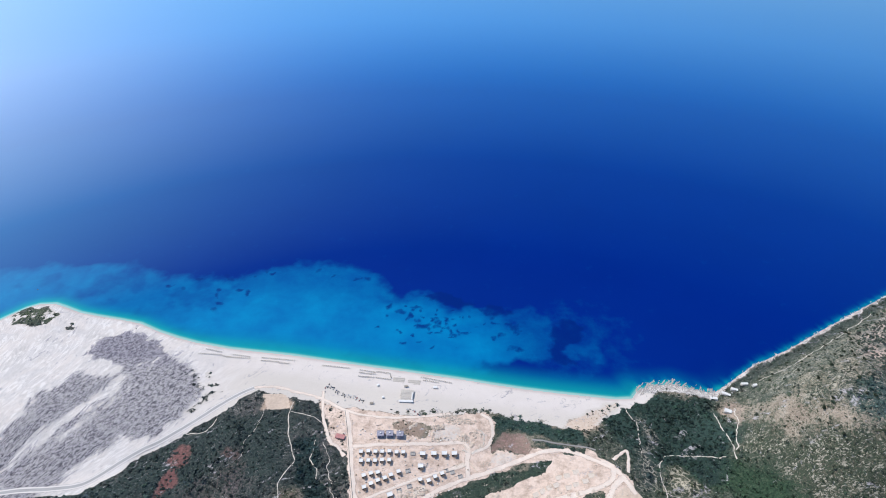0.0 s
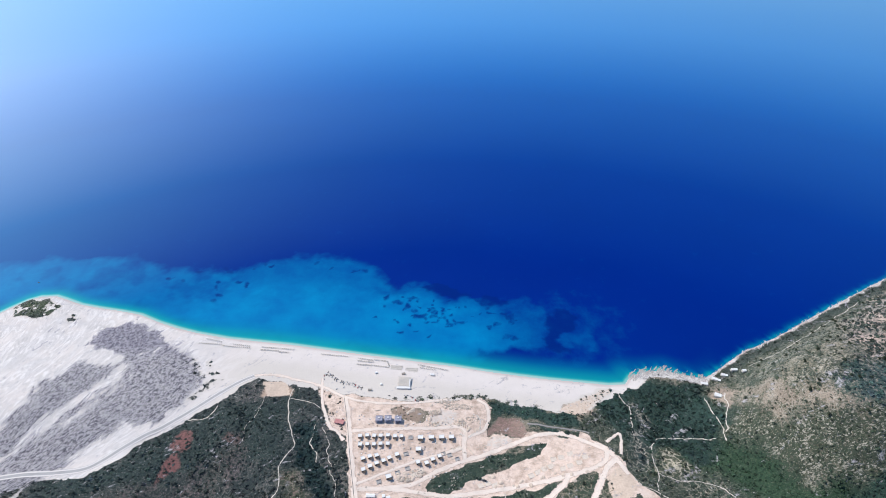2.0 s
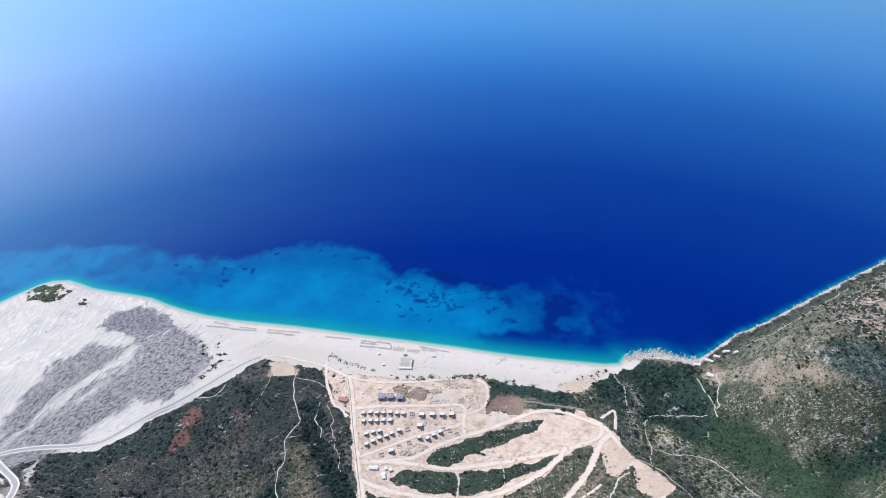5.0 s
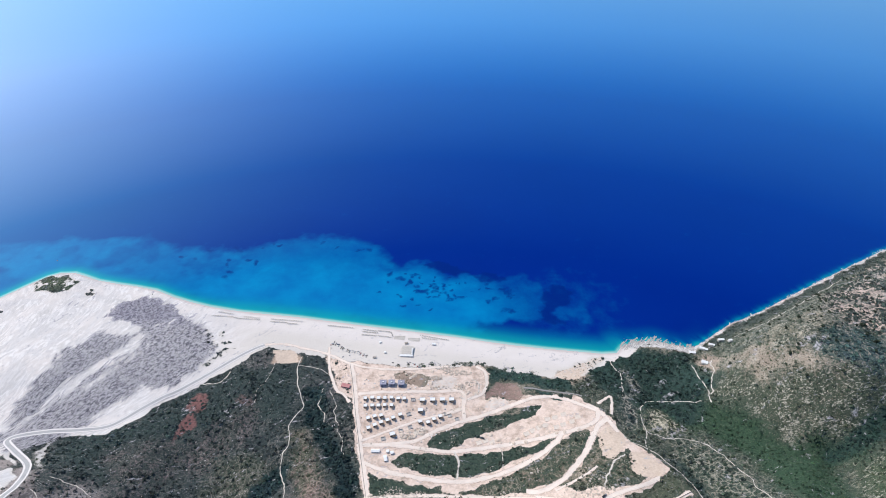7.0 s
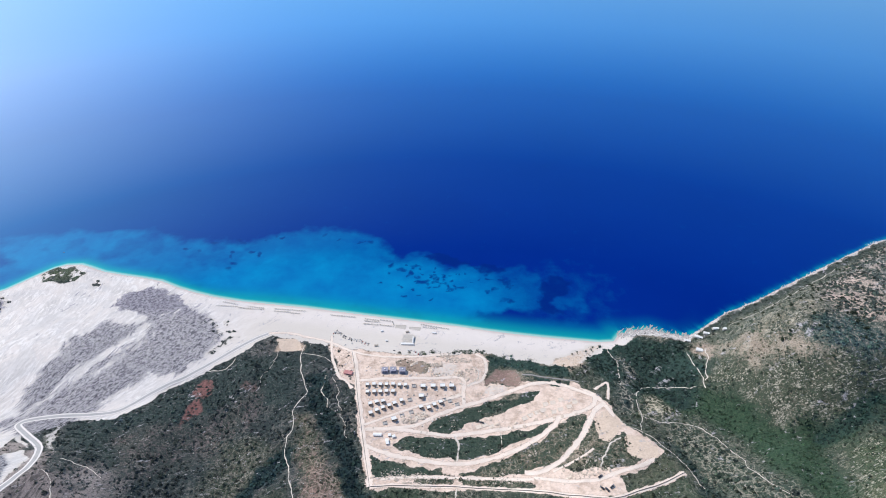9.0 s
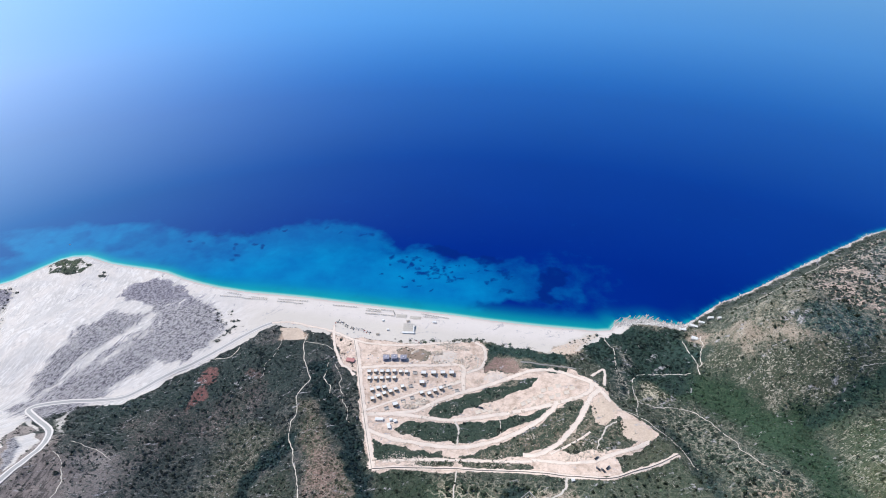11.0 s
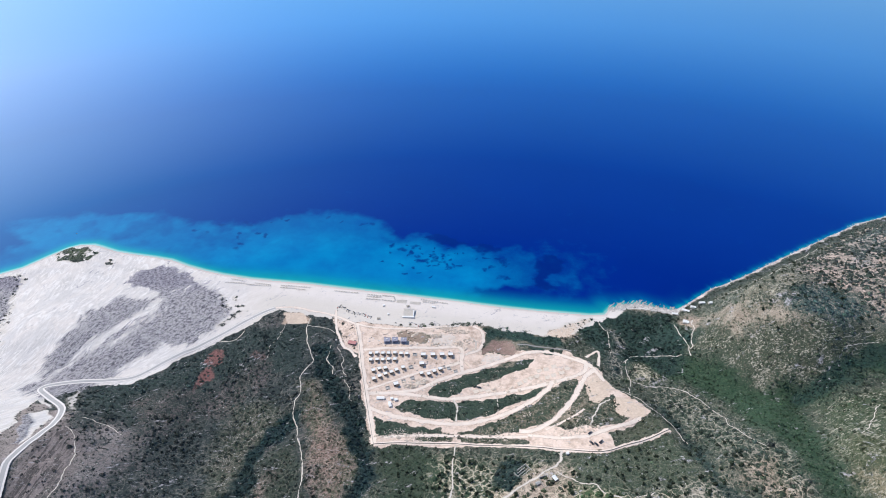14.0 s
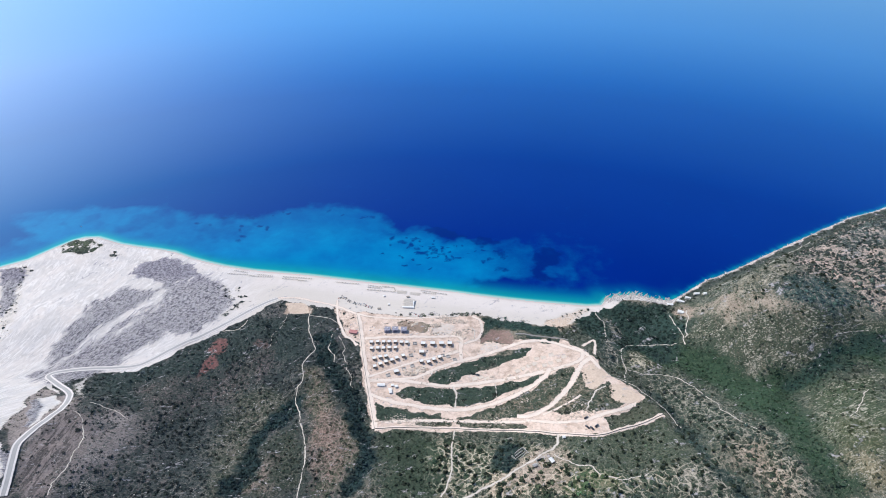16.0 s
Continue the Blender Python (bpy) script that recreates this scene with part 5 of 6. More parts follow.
def shell(w, d):
    """A villa under construction: block walls of uneven height on a slab, no roof."""
    v = thing("unfinished_villa", "unfinished grey block villa without a roof on the site", "building", "villas under construction")
    part("slab", box(bmesh.new(), -w / 2 - 0.4, -d / 2 - 0.4, -1.5, w / 2 + 0.4, d / 2 + 0.4, 0.2), CONCRETE, v)
    for x0, y0, x1, y1, h in ((-w / 2, -d / 2, w / 2, -d / 2 + 0.25, 1.1), (-w / 2, d / 2 - 0.25, w / 2, d / 2, 1.7), (-w / 2, -d / 2 + 0.25, -w / 2 + 0.25, d / 2 - 0.25, 1.3),
                              (w / 2 - 0.25, -d / 2 + 0.25, w / 2, d / 2 - 0.25, 0.9), (-0.1, -d / 2 + 0.25, 0.1, d / 2 - 0.25, 1.2)):
        part("wall", box(bmesh.new(), x0, y0, 0.2, x1, y1, h), BLOCKS, v)
    return v


SHELLS = [(-55, 678), (-62, 642), (30, 634), (-106, 585), (-75, 603), (5, 645), (-58, 612), (16, 642)]
proto = shell(8, 7)
for k, (x, y) in enumerate(SHELLS):
    m = level_spot(x, y, 18 if y < 660 else 0, 3)
    if k:
        copy_thing(proto, m)
    else:
        proto.matrix_basis = m


def frame_building(w, d):
    """A two-storey concrete skeleton with slabs, columns and a stair core."""
    v = thing("concrete_frame_building", "bluish grey concrete frame of an unfinished two-storey building", "building", "unfinished frame buildings")
    for z in (0.0, 3.1, 6.2):
        part("slab", box(bmesh.new(), -w / 2, -d / 2, z - (1.5 if z == 0 else 0), w / 2, d / 2, z + 0.3), BLUE_FORM, v)
    for i in range(4):
        for j in range(3):
            x, y = -w / 2 + 0.3 + i * (w - 0.6) / 3, -d / 2 + 0.3 + j * (d - 0.6) / 2
            part("column", box(bmesh.new(), x - 0.2, y - 0.2, 0.3, x + 0.2, y + 0.2, 7.4), BLUE_FORM, v)
    part("stair_core", box(bmesh.new(), -1.2, -1.0, 0.3, 1.4, 1.6, 8.2), WHITE, v)
    for y in (-d / 2 + 0.5, d / 2 - 0.5):
        part("beam", box(bmesh.new(), -w / 2 + 0.3, y - 0.15, 7.4, w / 2 - 0.3, y + 0.15, 7.7), BLUE_FORM, v)
    return v


proto = frame_building(13, 12)
for k, (x, y) in enumerate(((-116, 718), (-99, 718), (-80, 717))):
    m = level_spot(x, y, 0, 6)
    if k:
        copy_thing(proto, m)
    else:
        proto.matrix_basis = m


def gabled(name, w, d, h, rise, label, category, wall_mat, roof_mat, at, group=""):
    """A plain low house with a gable roof, a door and windows."""
    v = thing(name, label, category, group, at)
    bm = box(bmesh.new(), -w / 2, -d / 2, -1.5, w / 2, d / 2, h)
    for x in (-w / 2, w / 2):
        bm.faces.new([bm.verts.new((x, -d / 2, h)), bm.verts.new((x, d / 2, h)), bm.verts.new((x, 0, h + rise))])
    part("wall", bm, wall_mat, v)
    bm = bmesh.new()
    for s in (-1, 1):
        low, top = [bm.verts.new((x, s * (d / 2 + 0.4), h - 0.4 * rise / (d / 2) + 0.02)) for x in (-w / 2 - 0.3, w / 2 + 0.3)], [bm.verts.new((x, 0, h + rise + 0.02)) for x in (w / 2 + 0.3, -w / 2 - 0.3)]
        face = bm.faces.new(low + top)
    bmesh.ops.recalc_face_normals(bm, faces=bm.faces)
    bmesh.ops.solidify(bm, geom=list(bm.faces), thickness=-0.18)
    part("roof", bm, roof_mat, v)
    for x in (-w * 0.3, w * 0.3):
        part("window", box(bmesh.new(), x - 0.6, -d / 2 - 0.05, 1.0, x + 0.6, -d / 2 - 0.003, 2.0), DARK_GLASS, v)
    part("door", box(bmesh.new(), -0.5, -d / 2 - 0.05, 0.02, 0.5, -d / 2 - 0.003, 2.05), TIMBER, v)
    return v


gabled("site_office", 15, 5.5, 2.8, 0.7, "long white prefabricated site office on pale earth", "site office", WHITE, ROOF_WHITE, level_spot(-118, 557, -3, 6))
gabled("site_shed", 5.5, 12, 3.0, 0.6, "white prefabricated storage shed beside the dirt road", "shed", WHITE, ROOF_WHITE, level_spot(-99, 541, 12, 5))
gabled("site_shed", 6, 5, 3.0, 0.5, "small white prefabricated shed beside the bushes", "shed", WHITE, ROOF_WHITE, level_spot(-88, 553, 20, 3))
gabled("site_shed", 5, 5, 3.0, 0.5, "small white prefabricated shed beside the site office", "shed", WHITE, ROOF_WHITE, level_spot(-96, 556, 8, 3))
gabled("farm_house", 9, 6, 3.0, 1.2, "small pale stone farm house among dark bushes", "house", STONE, ROOF_WHITE, level_spot(180, 341, -60, 3))
gabled("farm_shed", 7, 4.5, 2.4, 0.8, "low stone farm shed beside the dirt track", "shed", STONE, CONCRETE, level_spot(152, 334, 25, 3))
gabled("farm_shed", 5, 4, 2.4, 0.6, "low pale stone hut beside the boundary wall", "shed", STONE, ROOF_WHITE, level_spot(211, 396, 10, 3))
def canvas_shelter(w, d, at):
    """Three lengths of white awning stretched over a frame of poles, each with its own tilt."""
    v = thing("canvas_shelter", "white canvas awning on poles over a terrace above the rocks", "shelter", "seaside awnings", at)
    for k in range(3):
        bm = box(bmesh.new(), -w / 6 + 0.05, -d / 2, 0.0, w / 6 - 0.05, d / 2, 0.08, 0.02)
        bmesh.ops.transform(bm, matrix=pose(-w / 3 + w * k / 3, 0, 2.7 + 0.15 * (k % 2), 3.0 - 2.0 * k, 4.0 - 4.0 * k), verts=bm.verts)
        part("awning", bm, ROOF_WHITE, v, "white stretched canvas")
    for x in (-w / 2 + 0.2, 0.0, w / 2 - 0.2):
        for y in (-d / 2 + 0.2, d / 2 - 0.2):
            part("post", box(bmesh.new(), x - 0.07, y - 0.07, -1.5, x + 0.07, y + 0.07, 2.5), TIMBER, v)
    part("terrace", box(bmesh.new(), -w / 2 - 0.5, -d / 2 - 0.5, -2.0, w / 2 + 0.5, d / 2 + 0.5, 0.1, 0.05), SUN_DECK, v, "sun-bleached plank terrace")
    return v


for x, y, w, d, t in ((542, 818, 15, 6, -8), (571, 829, 17, 6.5, -30), (592, 840, 13, 6, -22), (617, 853, 14, 5, 2), (628, 838, 9, 5, 10), (549, 773, 13, 9, -25)):
    canvas_shelter(w, d, level_spot(x, y, t, 4))


def fold(w, d, rows):
    """An old sheepfold: long low stone walls side by side."""
    v = thing("sheepfold", "ruined sheepfold of parallel low stone walls on a slope", "ruin", at=level_spot(134, 361, 38, 2))
    for k in range(rows):
        y = -d / 2 + d * k / (rows - 1)
        part("stone_wall", box(bmesh.new(), -w / 2 + 3.1 * (k % 3), y - 0.5, -3, w / 2 - 2.3 * ((k + 1) % 3), y + 0.5, 0.5 + 0.25 * (k % 3), 0.15), STONE, v)
    for x in (-w / 2 - 0.45, w / 2 + 0.45):
        part("stone_wall", box(bmesh.new(), x - 0.45, -d / 2, -3, x + 0.45, d / 2, 1.2, 0.15), STONE, v)
    return v


def enclosure(w, d):
    """A roofless stone yard: four walls with a gap and a partition."""
    v = thing("stone_enclosure", "roofless stone enclosure with broken walls beside the track", "ruin", at=level_spot(166, 338, 20, 2))
    for x0, y0, x1, y1, h in ((-w / 2, -d / 2, w / 2, -d / 2 + 0.8, 1.3), (-w / 2, d / 2 - 0.8, w * 0.2, d / 2, 1.7), (-w / 2, -d / 2 + 0.82, -w / 2 + 0.8, d / 2 - 0.82, 1.5),
                              (w / 2 - 0.8, -d / 2 + 0.82, w / 2, d * 0.3, 1.2), (-1.0, -d / 2 + 0.82, -0.3, d * 0.1, 1.0)):
        part("stone_wall", box(bmesh.new(), x0, y0, -3, x1, y1, h, 0.15), STONE, v)
    return v


fold(25, 21, 6)
enclosure(17, 20)


# ---- footings of further villas, laid out on the terraces ----
def footing(w, d):
    v = thing("villa_footing", "low concrete footing of a planned villa on graded earth", "footing", "villa footings")
    part("slab", box(bmesh.new(), -w / 2 + 0.6, -d / 2 + 0.6, -1.2, w / 2 - 0.6, d / 2 - 0.6, 0.12), FOOTING_MIX, v)
    for x0, y0, x1, y1 in ((-w / 2, -d / 2, w / 2, -d / 2 + 0.6), (-w / 2, d / 2 - 0.6, w / 2, d / 2), (-w / 2, -d / 2 + 0.6, -w / 2 + 0.6, d / 2 - 0.6),
                           (w / 2 - 0.6, -d / 2 + 0.6, w / 2, d / 2 - 0.6), (-0.3, -d / 2 + 0.6, 0.3, d / 2 - 0.6)):
        part("strip", box(bmesh.new(), x0, y0, -1.2, x1, y1, 0.45), FOOTING_MIX, v)
    return v


FOOTINGS = [(157, 595), (169, 601), (181, 607), (193, 611), (213, 604), (226, 609), (243, 615), (200, 626), (214, 629), (231, 636), (69, 581), (81, 585), (93, 581), (256, 627), (21, 652), (33, 657), (-46, 599), (-36, 609)]
proto = footing(11, 9)
for k, (x, y) in enumerate(FOOTINGS):
    m = level_spot(x, y, 22 if x < 200 else 8, 2)
    if k:
        copy_thing(proto, m)
    else:
        proto.matrix_basis = m


# ---- long beams laid out on the upper pad ----
def beam(length):
    v = thing("concrete_beam", "long pale precast concrete beam lying on graded earth", "beam", "beams on the upper pad")
    part("web", box(bmesh.new(), -length / 2, -0.18, 0.1, length / 2, 0.18, 0.95), FOOTING_MIX, v)
    for z in (-0.1, 0.95):
        part("flange", box(bmesh.new(), -length / 2, -0.5, z, length / 2, 0.5, z + 0.2, 0.03), FOOTING_MIX, v)
    return v


proto = beam(11)
for k, (x, y, t) in enumerate([(30 + 4.0 * q, 712 - 1.6 * q + (q % 2) * 2, 118 - 7 * q) for q in range(7)] + [(38, 699, 125), (43, 694, 118), (48, 689, 112), (46, 664, 125), (52, 656, 122), (57, 649, 120), (-121, 743, 8)]):
    if k:
        copy_thing(proto, spot(x, y, t, 0.1))
    else:
        proto.matrix_basis = spot(x, y, t, 0.1)


# ---- boundary wall of the site ----
def wall_along(name, line, offset, h, label):
    p = curve_points(line, 3.0)
    t = np.gradient(p, axis=0)
    t /= np.hypot(t[:, 0], t[:, 1])[:, None]
    p = p + np.column_stack([t[:, 1], -t[:, 0]]) * offset
    side = np.column_stack([t[:, 1], -t[:, 0]])
    z = land(p[:, 0], p[:, 1])
    rows = [np.column_stack([p + side * s, z + k]) for s, k in ((-0.25, -1.5), (-0.25, h), (0.25, h), (0.25, -1.5))]
    verts, k = np.stack(rows, 1).reshape(-1, 3), np.arange(len(p) * 4).reshape(-1, 4)
    quads = np.concatenate([np.stack([k[:-1, a], k[1:, a], k[1:, b], k[:-1, b]], -1) for a, b in ((0, 1), (1, 2), (2, 3))])
    ob = new(name, flat_mesh(name, verts, quads, SHADE_GREY, False))
    return tagged(ob, label, "wall", kind="structure")


wall_along("wall_south", WALL_ROAD, 0.5, 1.5, "long grey concrete boundary wall beside the dirt road")
wall_along("wall_west", WEST_ROAD, 2.0, 1.3, "grey concrete boundary wall along the site road")

# ---- the beach ----
def parasol():
    v = thing("beach_umbrella", "straw beach umbrella on white pebble sand", "beach umbrella", "beach umbrellas")
    part("pole", rod(bmesh.new(), (0, 0, -0.5), (0, 0, 2.6), 0.06), TIMBER, v)
    bm = bmesh.new()
    bmesh.ops.create_cone(bm, cap_ends=False, segments=12, radius1=1.3, radius2=0.08, depth=0.9, matrix=Matrix.Translation((0, 0, 2.45)))
    for vert in bm.verts:
        if vert.co.z < 2.2:
            vert.co.z += 0.12 * math.sin(vert.index * 2.4)
    bmesh.ops.solidify(bm, geom=list(bm.faces), thickness=0.08)
    part("canopy", bm, THATCH, v)
    return v


def lounger():
    v = thing("sun_lounger", "white sun lounger on the pebble beach", "sun lounger", "sun loungers")
    part("frame", box(bmesh.new(), -0.35, -1.0, 0.28, 0.35, 0.45, 0.36, 0.03), CANVAS, v)
    bm = box(bmesh.new(), -0.35, 0.0, 0.0, 0.35, 0.75, 0.08, 0.03)
    bmesh.ops.transform(bm, matrix=pose(0, 0.45, 0.3, 35), verts=bm.verts)
    part("backrest", bm, CANVAS, v)
    for x in (-0.28, 0.28):
        for y in (-0.85, 0.35):
            part("leg", box(bmesh.new(), x - 0.03, y - 0.03, -0.15, x + 0.03, y + 0.03, 0.28), CANVAS, v)
    return v


# rows of umbrellas: first and last place, number
PARASOL_ROWS = [((-531, 945), (-482, 941), 13), ((-519, 960), (-485, 951), 8), ((-476, 937), (-452, 933), 8), ((-455, 942), (-418, 936), 9), ((-448, 933), (-417, 930), 8),
                ((-390, 924), (-352, 920), 12), ((-390, 933), (-319, 925), 18), ((-349, 916), (-329, 915), 7), ((-256, 910), (-200, 903), 15), ((-174, 897), (-144, 891), 9),
                ((-175, 889), (-143, 885), 10), ((-176, 878), (-145, 875), 10), ((-140, 893), (-112, 888), 9), ((-138, 874), (-109, 869), 9), ((-111, 885), (-108, 874), 4),
                ((-45, 877), (16, 861), 17), ((-41, 868), (-11, 862), 8)]
umbrella, bed = parasol(), lounger()
first = True
for (ax, ay), (bx, by), n in PARASOL_ROWS:
    for k in range(n):
        x, y = ax + (bx - ax) * k / (n - 1) + random.uniform(-0.4, 0.4), ay + (by - ay) * k / (n - 1) + random.uniform(-0.4, 0.4)
        if first:
            umbrella.matrix_basis, bed.matrix_basis = spot(x, y), spot(x - 0.9, y - 0.6, 5)
        else:
            copy_thing(umbrella, spot(x, y, random.uniform(0, 30)))
            copy_thing(bed, spot(x - 0.9, y - 0.6, random.uniform(-8, 8)))
        if k % 4 == 1:
            copy_thing(bed, spot(x + 0.9, y - 0.6, random.uniform(-8, 8)))
        first = False



def beach_bar():
    v = thing("beach_bar", "white flat-roofed beach bar with a timber pergola on the sand", "beach bar", at=spot(-74, 806, -2))
    part("wall", box(bmesh.new(), -13, -2.2, -1, 13, 1.6, 3.0), WHITE, v)
    part("roof", box(bmesh.new(), -14, -2.8, 3.0, 14, 2.2, 3.4, 0.05), ROOF_WHITE, v)
    part("wing_roof", box(bmesh.new(), 10.5, 3.4, 3.0, 12.5, 22, 3.3, 0.05), ROOF_WHITE, v)
    part("deck", box(bmesh.new(), -11, 2.6, -1, 14, 30, 0.3), SUN_DECK, v, "sun-bleached plank deck")
    for i in range(5):
        for j in range(4):
            x, y = -12 + i * 5.2, 6 + j * 7.5
            part("post", box(bmesh.new(), x - 0.12, y - 0.12, 0.4, x + 0.12, y + 0.12, 3.0), SUN_DECK, v)
    for j in range(8):
        part("rafter", box(bmesh.new(), -12.5, 5.9 + j * 3.2, 3.0, 9.8, 6.1 + j * 3.2, 3.2), SUN_DECK, v)
    return v


beach_bar()


def platform(w, d, rows, at):
    """A low plank platform on the sand with rows of pale cushions."""
    v = thing("sunbathing_platform", "pale plank platform with rows of cushioned beds on the sand", "platform", "sunbathing platforms", at)
    part("deck", box(bmesh.new(), -w / 2, -d / 2, -0.8, w / 2, d / 2, 0.3, 0.03), SUN_DECK, v)
    for j in range(rows):
        for i in range(int(w / 2.6)):
            x, y = -w / 2 + 1.3 + 2.6 * i, -d / 2 + d * (j + 0.5) / rows
            part("cushion", box(bmesh.new(), x - 0.85, y - 1.0, 0.3, x + 0.85, y + 1.0, 0.55, 0.06), PLATFORM_CUSHION, v)
    return v


PLATFORM_CUSHION = plain("faded_beige_cushion", (0.42, 0.37, 0.33), (0.5, 0.45, 0.4), 1.5)
platform(24, 18, 4, spot(-92, 866, -4))
platform(26, 14, 3, spot(-60, 861, -4))
for x, y, w, t in ((-141, 800, 7, 0), (-133, 852, 5, 25), (-120, 817, 4, 10), (-16, 846, 8, -5), (-76, 849, 7, 10)):
    gabled("beach_hut", w, 4, 2.5, 0.8, "small white beach hut with a low roof on the sand", "hut", WHITE, CANVAS if w != 7 else THATCH, spot(x, y, t), "beach huts")


# ---- vehicles ----
def car(paint, label):
    v = thing("car", label, "car", "parked cars")
    part("body", box(bmesh.new(), -0.85, -2.1, 0.3, 0.85, 2.1, 0.9, 0.12), paint, v)
    bm = bmesh.new()
    bmesh.ops.create_cone(bm, cap_ends=True, segments=4, radius1=1.0, radius2=0.78, depth=0.6, matrix=Matrix.Translation((0, -0.2, 1.2)) @ Matrix.Diagonal((1.08, 1.75, 1, 1)) @ pose(0, 0, 0, 0, 0, 45))
    part("windows", bm, DARK_GLASS, v)
    part("roof", box(bmesh.new(), -0.58, -1.1, 1.5, 0.58, 0.75, 1.56, 0.02), paint, v)
    for x in (-0.8, 0.8):
        for y in (-1.35, 1.35):
            part("wheel", rod(bmesh.new(), (x - 0.1, y, 0.32), (x + 0.1, y, 0.32), 0.32, sides=12), TYRE, v)
    return v


CARS = [(-239, 850), (-234, 855), (-229, 850), (-222, 846), (-216, 838), (-211, 834), (-202, 829), (-196, 825), (-190, 825), (-184, 823), (-178, 822),
        (-172, 816), (-165, 813), (-158, 808), (-71, 785), (-65, 785), (-59, 782), (-54, 779), (-49, 772), (-43, 768), (-101, 783), (-195, 810), (-209, 805), (-239, 835)]
CARS += [(x + 3.2, y - 3.5) for x, y in CARS[:20:2]] + [(x - 1.5, y - 5.0) for x, y in CARS[:14]]
cars = [car(p, f"{c} car parked on the sand behind the beach") for p, c in zip(CAR_PAINT, ("white", "silver grey", "black", "dark blue", "dark red"))]
used = set()
for k, (x, y) in enumerate(CARS):
    pick = (0, 2, 1, 2, 3, 2, 4)[k % 7] if x < -212 else (0, 1, 0, 1, 4, 1, 2)[k % 7]
    m = spot(x, y, random.uniform(-35, 35) + (90 if k % 5 == 0 else 0))
    if pick in used:
        copy_thing(cars[pick], m)
    else:
        cars[pick].matrix_basis = m
        used.add(pick)


def truck():
    v = thing("dump_truck", "dark tipper truck parked on the building site", "truck", "trucks on the site")
    part("cab", box(bmesh.new(), -1.2, 2.0, 0.9, 1.2, 4.2, 3.1, 0.15), METAL, v)
    part("windscreen", box(bmesh.new(), -1.0, 4.2, 1.9, 1.0, 4.24, 2.8), DARK_GLASS, v)
    part("bed", box(bmesh.new(), -1.25, -4.2, 1.2, 1.25, 1.7, 2.9, 0.1), CAR_PAINT[2], v)
    part("chassis", box(bmesh.new(), -0.5, -4.0, 0.7, 0.5, 3.8, 0.95), METAL, v)
    for x in (-1.1, 1.1):
        for y in (-3.2, -1.9, 3.0):
            part("wheel", rod(bmesh.new(), (x - 0.2, y, 0.5), (x + 0.2, y, 0.5), 0.5, sides=12), TYRE, v)
    return v


proto = truck()
for k, (x, y, t) in enumerate(((255, 414, 40), (262, 410, 35), (271, 415, -50), (258, 438, -60), (75, 590, 70), (-160, 560, 10))):
    if k:
        copy_thing(proto, spot(x, y, t, 0.5))
    else:
        proto.matrix_basis = spot(x, y, t, 0.5)

deck = thing("red_deck", "red painted flat-roofed kiosk on pinkish ground beside the road", "kiosk", at=level_spot(-191, 716, -14, 4))
part("wall", box(bmesh.new(), -8.5, -4.2, -1.5, 8.5, 4.2, 2.6), RED_TILE, deck)
part("roof", box(bmesh.new(), -9.1, -4.8, 2.6, 9.1, 4.8, 2.9, 0.05), RED_TILE, deck)
part("door", box(bmesh.new(), -0.6, -4.26, 0.0, 0.6, -4.203, 2.1), DARK_GLASS, deck)


# ---- stones: shore rocks and heaps on the site ----
def rock_shape(rng, rough=0.28):
    bm = bmesh.new()
    bmesh.ops.create_icosphere(bm, subdivisions=1, radius=1.0)
    flat = rng.uniform(0.45, 0.8)
    for v in bm.verts:
        v.co *= 1 + rng.uniform(-rough, rough)
        v.co.z *= flat
    bm.verts.ensure_lookup_table()
    verts = np.array([v.co[:] for v in bm.verts])
    tris = np.array([[v.index for v in f.verts] for f in bm.faces])
    bm.free()
    return verts, tris


ROCKS = [rock_shape(rng, 0.34) for _ in range(10)]


def stones(name, x, y, r, material, label, category="rocks", base=None, strata=None):
    verts, tris, count = [], [], 0
    z = land(x, y) if base is None else np.maximum(land(x, y), base)
    for a, b, c, s in zip(x, y, z, r):
        v, f = ROCKS[rng.integers(len(ROCKS))]
        t = rng.uniform(0, 2 * np.pi) if strata is None else radians(strata + rng.normal(0, 14))
        v = v if strata is None else v * (rng.uniform(1.2, 4.4), 0.55, 0.55)
        k = np.column_stack([v[:, 0] * np.cos(t) - v[:, 1] * np.sin(t), v[:, 0] * np.sin(t) + v[:, 1] * np.cos(t), v[:, 2]]) * s * rng.uniform(0.75, 1.25, 3)
        verts.append(k * (1, 1, 0.6) + (a, b, c + 0.1 * s)) if strata else verts.append(k + (a, b, c + 0.15 * s)), tris.append(f + count)
        count += len(v)
    ob = new(name, flat_mesh(name, np.concatenate(verts), np.concatenate(tris), material, False))
    return tagged(ob, label, category, kind="stuff")


def pale_rock():
    n = Nodes("pale_shore_limestone", 0.9, spec=0.2)
    tone = n.mix(n.ramp(n.noise(0.25, 5), (0.35, 0.0), (0.65, 1.0)), (0.78, 0.75, 0.71), (0.56, 0.53, 0.49))
    tone = n.mix(n.ramp(n.add("ShaderNodeNewGeometry").outputs["Random Per Island"], (0.62, 0.0), (0.95, 0.85)), tone, (0.22, 0.2, 0.185))
    n.bump(n.noise(1.5, 4), 0.5, 0.3)
    return n.done(tone)


